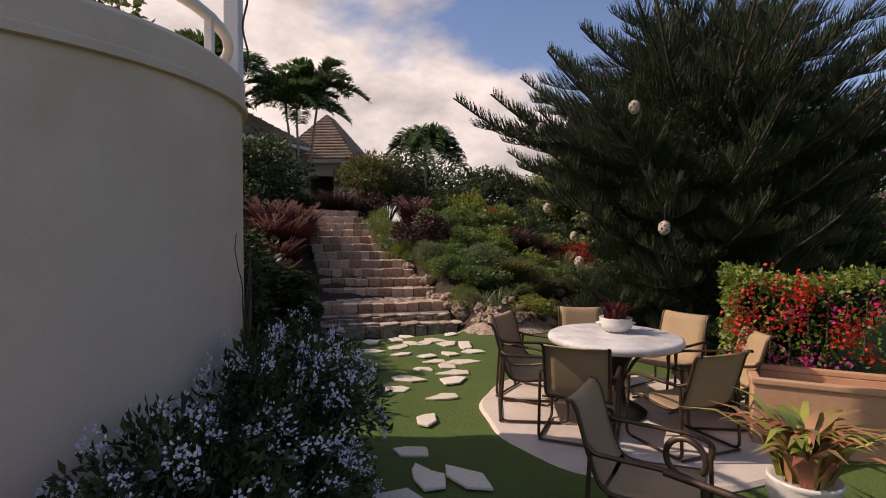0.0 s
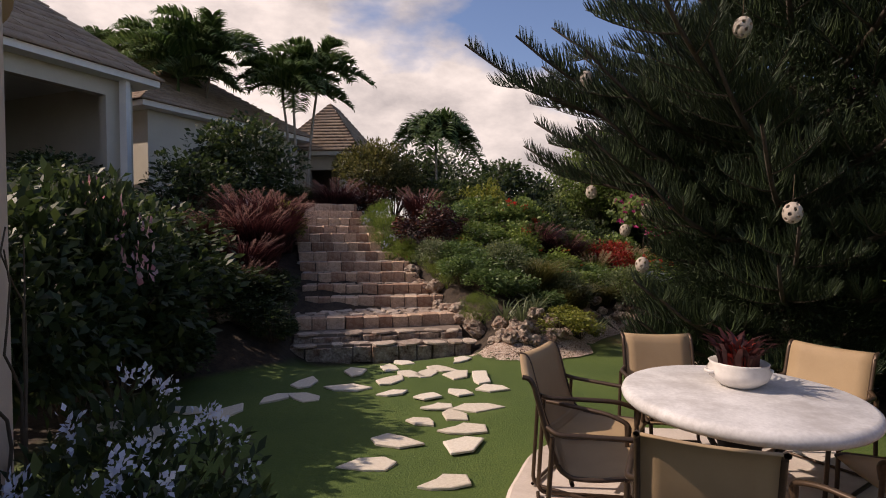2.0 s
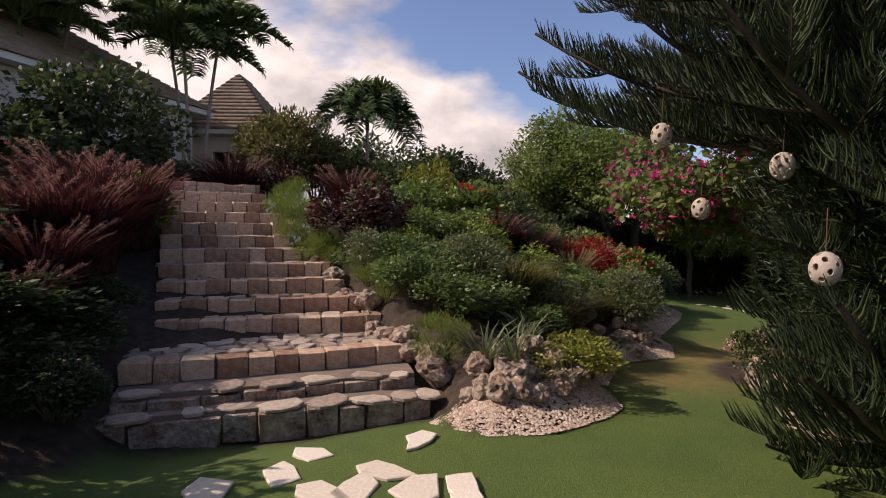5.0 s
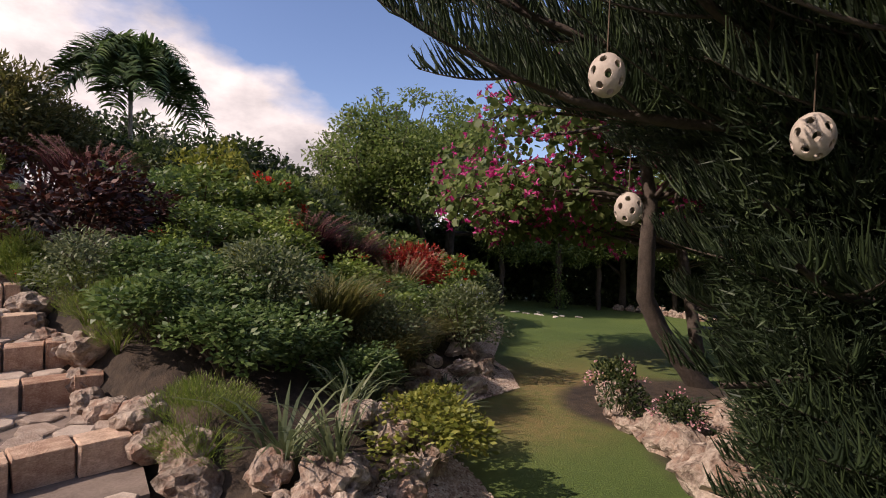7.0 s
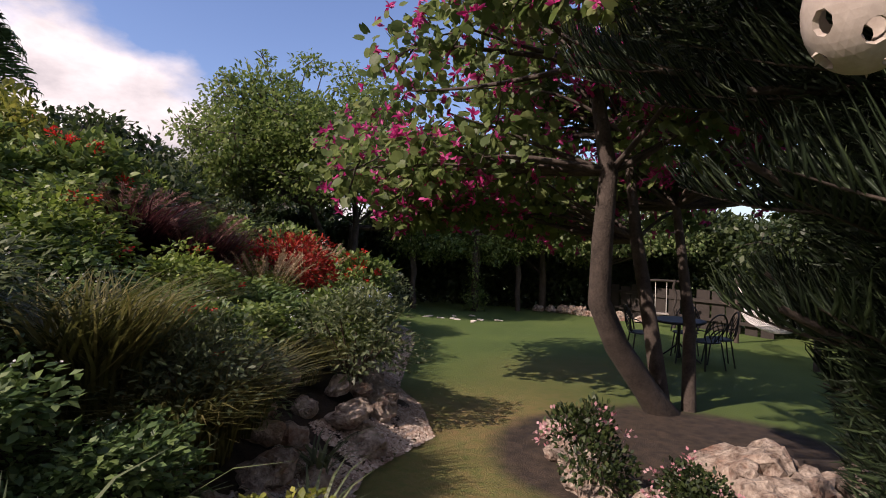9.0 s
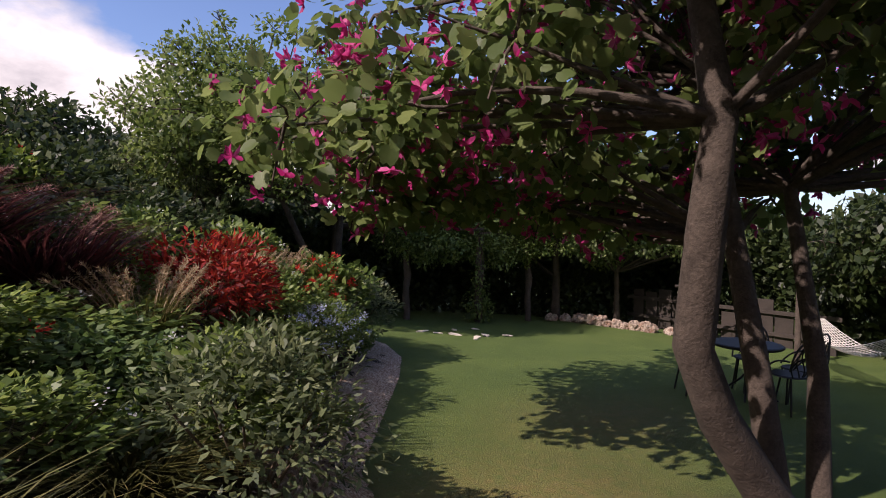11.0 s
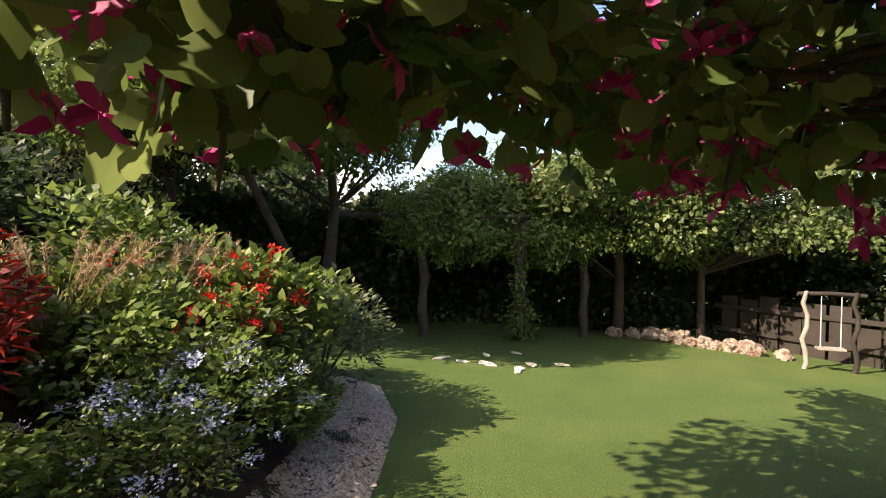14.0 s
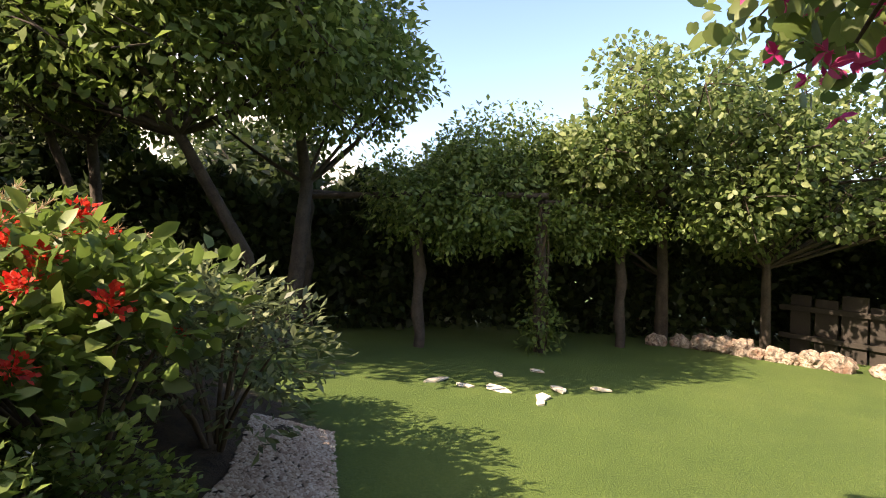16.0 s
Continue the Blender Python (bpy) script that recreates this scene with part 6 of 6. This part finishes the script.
def iron_chair(x, y, rz):
    ob = thing("iron_chair", pose(x, y, hz(x, y), 0, 0, rz), "black wrought-iron garden chair with twisted twig back", "chair", "iron chairs round the small table")
    bm = bmesh.new()
    lathe(bm, [(0.02, 0.43), (0.20, 0.43), (0.22, 0.44), (0.20, 0.455), (0.02, 0.45)], 28)
    part("seat", bm, M_IRON, ob)
    for sx_ in (-1, 1):
        for sy_ in (-1, 1):
            part("leg", tubes("leg", [[(sx_ * (0.15 + 0.05 * u), sy_ * (0.15 + 0.06 * u), 0.44 * (1 - u), 0.012) for u in np.linspace(0, 1, 6)]], M_IRON, 6), parent=ob)
    paths = [[(-0.21 * math.cos(3.14 * u - 0.0) * 1.0, 0.18 + 0.10 * math.sin(3.14 * u), 0.44 + 0.46 * math.sin(3.14 * u) ** 0.6, 0.012) for u in np.linspace(0.02, 0.98, 16)]]
    back = part("backrest", tubes("backrest", paths, M_IRON, 5), parent=ob)
    for k in range(7):
        x0 = -0.16 + 0.055 * k
        part("back_twig", tubes("back_twig", [[(x0 + 0.05 * math.sin(u * 5 + k), 0.18 + 0.09 * u, 0.45 + 0.36 * u, 0.008) for u in np.linspace(0, 1, 9)]], M_IRON, 5), parent=back)
    for s in (-1, 1):
        part("armrest", tubes("armrest", [[(s * 0.21, 0.18 - 0.34 * u, 0.64 - 0.18 * u ** 3, 0.011) for u in np.linspace(0, 1, 8)]], M_IRON, 6), parent=ob)


for a in (140, 250, 20, 310):
    iron_chair(ix + 0.62 * math.cos(radians(a)), iy + 0.62 * math.sin(radians(a)), a - 90)


# ---- patio table, chairs, bowl ----
TX, TY, TZ = 1.64, 5.03, 0.03
tab = thing("stone_table", pose(TX, TY, TZ), "round table with weathered white cast-stone top on dark pedestal", "table")
bm = bmesh.new()
lathe(bm, [(0.05, 0.66), (0.56, 0.66), (0.60, 0.67), (0.62, 0.69), (0.625, 0.71), (0.615, 0.735), (0.59, 0.747), (0.05, 0.75)], 72)
for v in bm.verts:
    k = 1 + 0.008 * noise.noise(v.co * 7)
    v.co.x *= k
    v.co.y *= k
top_mesh = part("tabletop", bm, M_TABLE, tab)
top_mesh.data.shade_smooth()
top_mesh.data.set_sharp_from_angle(angle=radians(50))
bm = bmesh.new()
lathe(bm, [(0.30, 0.0), (0.31, 0.03), (0.26, 0.06), (0.12, 0.14), (0.09, 0.30), (0.11, 0.46), (0.20, 0.58), (0.28, 0.63), (0.28, 0.655)], 36)
part("pedestal", bm, M_IRON, tab).data.shade_smooth()
for k in range(4):
    a = k * math.pi / 2 + 0.5
    part("scroll_brace", tubes("scroll_brace", [[(math.cos(a) * (0.12 + 0.26 * u), math.sin(a) * (0.12 + 0.26 * u), 0.34 + 0.30 * math.sin(u * 1.5), 0.016) for u in np.linspace(0, 1, 9)]], M_IRON, 7), parent=tab)


def bent(paths_r, r, material, name):
    return tubes(name, [[(*p, r) for p in smooth_path(q)] for q in paths_r], material, 8)


def smooth_path(pts, cut=0.07, n=5):
    """Rounds the corners of a bent tube."""
    pts = [np.array(p, float) for p in pts]
    out = [pts[0]]
    for a, b, c in zip(pts, pts[1:], pts[2:]):
        k = min(cut, np.linalg.norm(a - b) * 0.45, np.linalg.norm(c - b) * 0.45)
        p, q = b + (a - b) / np.linalg.norm(a - b) * k, b + (c - b) / np.linalg.norm(c - b) * k
        out += [(1 - u) ** 2 * p + 2 * u * (1 - u) * b + u * u * q for u in np.linspace(0, 1, n)]
    return out + [pts[-1]]


def sling_chair(m, label):
    """Patio armchair: tan sling over a bronze tube frame with sled legs. It faces +y."""
    ob = thing("patio_chair", m, label, "chair", "sling chairs round the stone table")
    prof = [(0.24, 0.405), (0.20, 0.425), (0.08, 0.415), (-0.08, 0.395), (-0.20, 0.40), (-0.255, 0.44), (-0.29, 0.52), (-0.33, 0.66), (-0.365, 0.80), (-0.39, 0.90), (-0.415, 0.945), (-0.45, 0.95)]
    pr = smooth_path([(0, y, z) for y, z in prof], 0.05, 4)
    for name, rows in (("seat", [p for p in pr if p[1] > -0.262]), ("backrest", [p for p in pr if p[1] <= -0.2])):
        b = bmesh.new()
        xs = np.linspace(-0.245, 0.245, 7)
        dirs = np.gradient(np.array(rows), axis=0)
        grid = []
        for side in (0.006, -0.006):
            grid.append([[b.verts.new((x, p[1] + side * d[2] / np.linalg.norm(d), p[2] - side * d[1] / np.linalg.norm(d) - 0.012 * (1 - (x / 0.245) ** 2))) for x in xs] for p, d in zip(rows, dirs)])
        for g in grid:
            for i in range(len(rows) - 1):
                for j in range(6):
                    b.faces.new((g[i][j], g[i][j + 1], g[i + 1][j + 1], g[i + 1][j]))
        for i in range(len(rows) - 1):
            for j in (0, 6):
                b.faces.new((grid[0][i][j], grid[0][i + 1][j], grid[1][i + 1][j], grid[1][i][j]))
        for i in (0, len(rows) - 1):
            for j in range(6):
                b.faces.new((grid[0][i][j], grid[0][i][j + 1], grid[1][i][j + 1], grid[1][i][j]))
        part(name, b, M_SLING, ob).data.shade_smooth()
    for s in (-1, 1):
        x = 0.258 * s
        part("side_rail", tubes("side_rail", [[(x, p[1], p[2], 0.014) for p in pr]], M_BRONZE, 8), parent=ob)
        xo = 0.30 * s
        part("leg_frame", bent([[(xo, -0.30, 0.64), (xo, -0.33, 0.015), (xo, 0.27, 0.015), (xo, 0.25, 0.60)]], 0.013, M_BRONZE, "leg_frame"), parent=ob)
        part("armrest", bent([[(x, -0.325, 0.68), (xo, -0.28, 0.655), (xo, 0.14, 0.645), (xo, 0.27, 0.60), (xo, 0.255, 0.50)]], 0.016, M_BRONZE, "armrest"), parent=ob)
    for y, z in ((-0.33, 0.015), (0.20, 0.39), (-0.2, 0.385)):
        part("crossbar", bent([[(-0.30, y, z), (0.30, y, z)]], 0.012, M_BRONZE, "crossbar"), parent=ob)
    return ob


first_chair = sling_chair(pose(0, 0, 0), "tan sling patio chair with bronze tube frame")
CHAIRS = [(0.88, 5.0, -95), (1.0, 5.52, -122), (1.2, 4.52, -22), (1.95, 4.32, 22), (2.45, 4.85, 84), (2.36, 5.62, 125), (1.62, 5.85, 178)]
for i, (x, y, rz) in enumerate(CHAIRS):
    m = pose(x, y, 0.032, 0, 0, rz) @ Matrix.Diagonal((1, 1, 0.93, 1))
    if i == 0:
        first_chair.matrix_basis = m
    else:
        copy_thing(first_chair, m)
c2 = copy_thing(first_chair, pose(1.21, 2.93, 0.0, 0, 0, -120) @ Matrix.Diagonal((1, 1, 0.93, 1)))
tagged(c2, "tan sling patio chair drawn up on the grass", "chair", "sling chairs round the stone table")
back_to = c2.matrix_basis.inverted()
part("arm_scroll", tubes("arm_scroll", [[(0.10 * math.cos(a), 0.0, 0.10 * math.sin(a), 0.017) for a in np.linspace(-0.6, 4.4, 28)]], M_BRONZE, 8), parent=c2, label="dark bronze scrolled arm end", m=back_to @ pose(1.25, 2.68, 0.60, 0, 0, -45))
part("arm_rail", tubes("arm_rail", [[(1.10 + 0.32 * u, 2.58 - 0.30 * u, 0.575 - 0.02 * u, 0.02) for u in np.linspace(0, 1, 7)]], M_BRONZE, 8), parent=c2, m=back_to)

bowl = thing("planter_bowl", pose(TX + 0.05, TY + 0.12, TZ + 0.748), "white ceramic bowl with scalloped rim on the stone table", "bowl")
bm = bmesh.new()
lathe(bm, [(0.08, 0.0), (0.10, 0.012), (0.15, 0.05), (0.165, 0.09), (0.15, 0.125), (0.158, 0.14), (0.15, 0.145), (0.13, 0.12), (0.02, 0.11)], 40)
bowl_body = part("body", bm, M_CERAMIC, bowl)
bowl_body.data.shade_smooth()
for s in (-1, 1):
    part("handle", tubes("handle", [[(s * (0.155 + 0.03 * math.sin(u * 3.14)), 0.035 * math.cos(u * 3.14), 0.09, 0.010) for u in np.linspace(0, 1, 9)]], M_CERAMIC, 7), parent=bowl_body)
brom = thing("bromeliad", pose(TX + 0.05, TY + 0.12, TZ + 0.75 + 0.11), "dark red bromeliad rosettes growing in the bowl", "plant")
part("leaves", blades("leaves", 90, 0.10, 0.20, 0.028, L_BURG, 0.8), parent=brom)
part("inner_leaves", blades("inner_leaves", 50, 0.08, 0.16, 0.024, L_RED, 0.7), parent=brom)


# ---- terracotta planter with hedge, croton pots, iron scroll chair ----
planter = thing("planter_box", pose(3.35, 4.25, 0.0, 0, 0, -24), "long terracotta planter trough", "planter")
bm = bmesh.new()
W, Dp, Hh, T = 0.75, 0.28, 0.52, 0.05
for x0, y0, x1, y1 in ((-W, -Dp, W, -Dp + T), (-W, Dp - T, W, Dp), (-W, -Dp + T, -W + T, Dp - T), (W - T, -Dp + T, W, Dp - T)):
    box(bm, x0, y0, 0, x1, y1, Hh, 0.008)
box(bm, -W + T, -Dp + T, 0.0, W - T, Dp - T, Hh - 0.06)
part("trough", bm, M_TERRA, planter)
bm = bmesh.new()
for x0, y0, x1, y1 in ((-W - 0.02, -Dp - 0.02, W + 0.02, -Dp + T), (-W - 0.02, Dp - T, W + 0.02, Dp + 0.02), (-W - 0.02, -Dp + T, -W + T, Dp - T), (W - T, -Dp + T, W + 0.02, Dp - T)):
    box(bm, x0, y0, Hh + 0.003, x1, y1, Hh + 0.05, 0.01)
part("rim", bm, M_TERRA, planter)
boug = thing("bougainvillea_hedge", pose(3.75, 5.0, 0.0, 0, 0, -22), "clipped bougainvillea hedge with red and magenta bracts", "hedge")
n = 6500
P = np.stack([(rng.random(n) - 0.5) * 1.9, (rng.random(n) - 0.5) * 0.8, rng.random(n) * 1.34], 1)
ax = rng.integers(0, 3, n)
for k, half in enumerate((0.95, 0.40)):
    sel = ax == k
    P[sel, k] = half * np.sign(rng.random(sel.sum()) - 0.5) * (1 - 0.14 * rng.random(sel.sum()))
P[ax == 2, 2] = 1.34 * (1 - 0.08 * rng.random((ax == 2).sum()))
P += 0.03 * rng.normal(size=P.shape) + 0.05 * np.sin(P[:, [1, 2, 0]] * 5)
out = unit(P - np.array([0, 0, 0.7]))
v, f = leaf_arrays(P, unit(out + 0.8 * rng.normal(size=P.shape)), unit(out + 0.5 * rng.normal(size=P.shape) + np.array([0, 0, 0.4])), 0.055 * (0.6 + 0.7 * rng.random(n)), 0.036, "small")
part("foliage", fast_mesh("foliage", v, f, L_BRIGHT), parent=boug)
part("stem_cluster", tubes("stem_cluster", [[(x, 0.05 * rng.normal(), 1.2 * u, 0.016 * (1 - 0.6 * u)) for u in (0, 0.5, 1)] for x in np.linspace(-0.85, 0.85, 12)], M_TWIG, 5), parent=boug)
for name, fm, k in (("red_bracts", F_RED, 42), ("magenta_bracts", F_MAGENTA, 14)):
    c = np.stack([(rng.random(k) - 0.5) * 1.9, -0.42 + 0.04 * rng.normal(size=k), 0.35 + 0.95 * rng.random(k)], 1)
    Q = np.repeat(c, 26, 0) + np.array([0.05, 0.03, 0.07]) * rng.normal(size=(k * 26, 3))
    v, f = leaf_arrays(Q, sphere_dirs(len(Q)), sphere_dirs(len(Q)), 0.042, 0.034, "small")
    tagged(part("bract", fast_mesh("bract", v, f, fm), parent=boug), kind="stuff")

pot = thing("flower_pot", pose(2.12, 3.05, 0.0) @ Matrix.Diagonal((0.85, 0.85, 0.72, 1)), "white ceramic urn standing by the planter", "flower pot")
bm = bmesh.new()
lathe(bm, [(0.13, 0.0), (0.15, 0.02), (0.13, 0.06), (0.20, 0.20), (0.23, 0.34), (0.21, 0.42), (0.235, 0.45), (0.22, 0.47), (0.19, 0.44), (0.02, 0.42)], 40)
part("urn", bm, M_CERAMIC, pot).data.shade_smooth()
croton = thing("croton_plant", pose(2.12, 3.05, 0.30), "croton with long drooping red and yellow variegated leaves", "plant")
part("leaves", blades("leaves", 46, 0.12, 0.42, 0.062, L_CROTON, 1.3), parent=croton)
top = blades("upper_leaves", 44, 0.10, 0.13, 0.05, L_CROTON, 3.2)
part("upper_leaves", top, parent=croton, m=pose(0, 0, 0.26))
part("stem_cluster", bush_stems("stem_cluster", 0.14, 0.20, 7, M_TWIG, 0.010), parent=croton)


bal = thing("balcony_shrub", pose(-3.0, 3.7, 2.45), "flowering bougainvillea in a tub on the balcony", "shrub")
bm = bmesh.new()
lathe(bm, [(0.16, 0.0), (0.20, 0.02), (0.24, 0.30), (0.25, 0.34), (0.22, 0.33), (0.02, 0.30)], 28)
part("tub", bm, M_TERRA, bal)
part("foliage", bush_foliage("foliage", 2600, 0.75, 0.55, 0.07, 0.045, L_MID), parent=bal, m=pose(0, 0, 0.3))
tagged(part("blossom", flower_heads("blossom", 26, 0.72, 0.55, 0.035, F_PINK, 16), parent=bal, m=pose(0, 0, 0.3)), kind="stuff")
part("stem_cluster", bush_stems("stem_cluster", 0.6, 0.5, 8), parent=bal, m=pose(0, 0, 0.28))


# ---- perforated ball lanterns hung in the pine ----
def lantern_mesh():
    b = bmesh.new()
    bmesh.ops.create_icosphere(b, subdivisions=4, radius=0.066)
    holes = [Vector(d) for d in sphere_even(22)]
    bmesh.ops.delete(b, geom=[f for f in b.faces if any(f.calc_center_median().normalized().angle(h) < 0.2 for h in holes)], context="FACES")
    for v in b.verts:
        if v.is_boundary:
            h = min(holes, key=lambda q: v.co.angle(q))
            off = (v.co.normalized() - h * h.dot(v.co.normalized())).normalized()
            v.co = (h * math.cos(0.21) + off * math.sin(0.21)) * 0.066
    for v in b.verts:
        v.co.z *= 1.22
    me = bpy.data.meshes.new("shell")
    b.to_mesh(me)
    b.free()
    me.materials.append(M_SHADEBISQUE)
    return me


def sphere_even(n):
    return [(math.sqrt(1 - z * z) * math.cos(i * 2.39996), math.sqrt(1 - z * z) * math.sin(i * 2.39996), z) for i in range(n) for z in [1 - 2 * (i + 0.5) / n]]


shell = lantern_mesh()
LANTERNS = [(2.2, 6.17, 3.19), (2.51, 6.02, 1.80), (1.65, 8.41, 2.12), (1.9, 7.37, 1.33), (2.17, 8.79, 1.67), (2.15, 7.97, 1.88), (1.39, 7.64, 3.23)]
for x, y, z in LANTERNS:
    lan = thing("hanging_lantern", pose(x, y, z, 0, 0, 40 * rng.random()), "white ceramic ball lantern with round holes hanging in the pine", "lantern", "ball lanterns in the pine")
    sh = part("shell", shell, parent=lan)
    sol = sh.modifiers.new("thickness", "SOLIDIFY")
    sol.thickness = 0.008
    part("cord", tubes("cord", [[(0, 0, 0.075, 0.003), (0.01, 0.0, 0.28, 0.003)]], M_TWIG, 4), parent=lan)

stair()
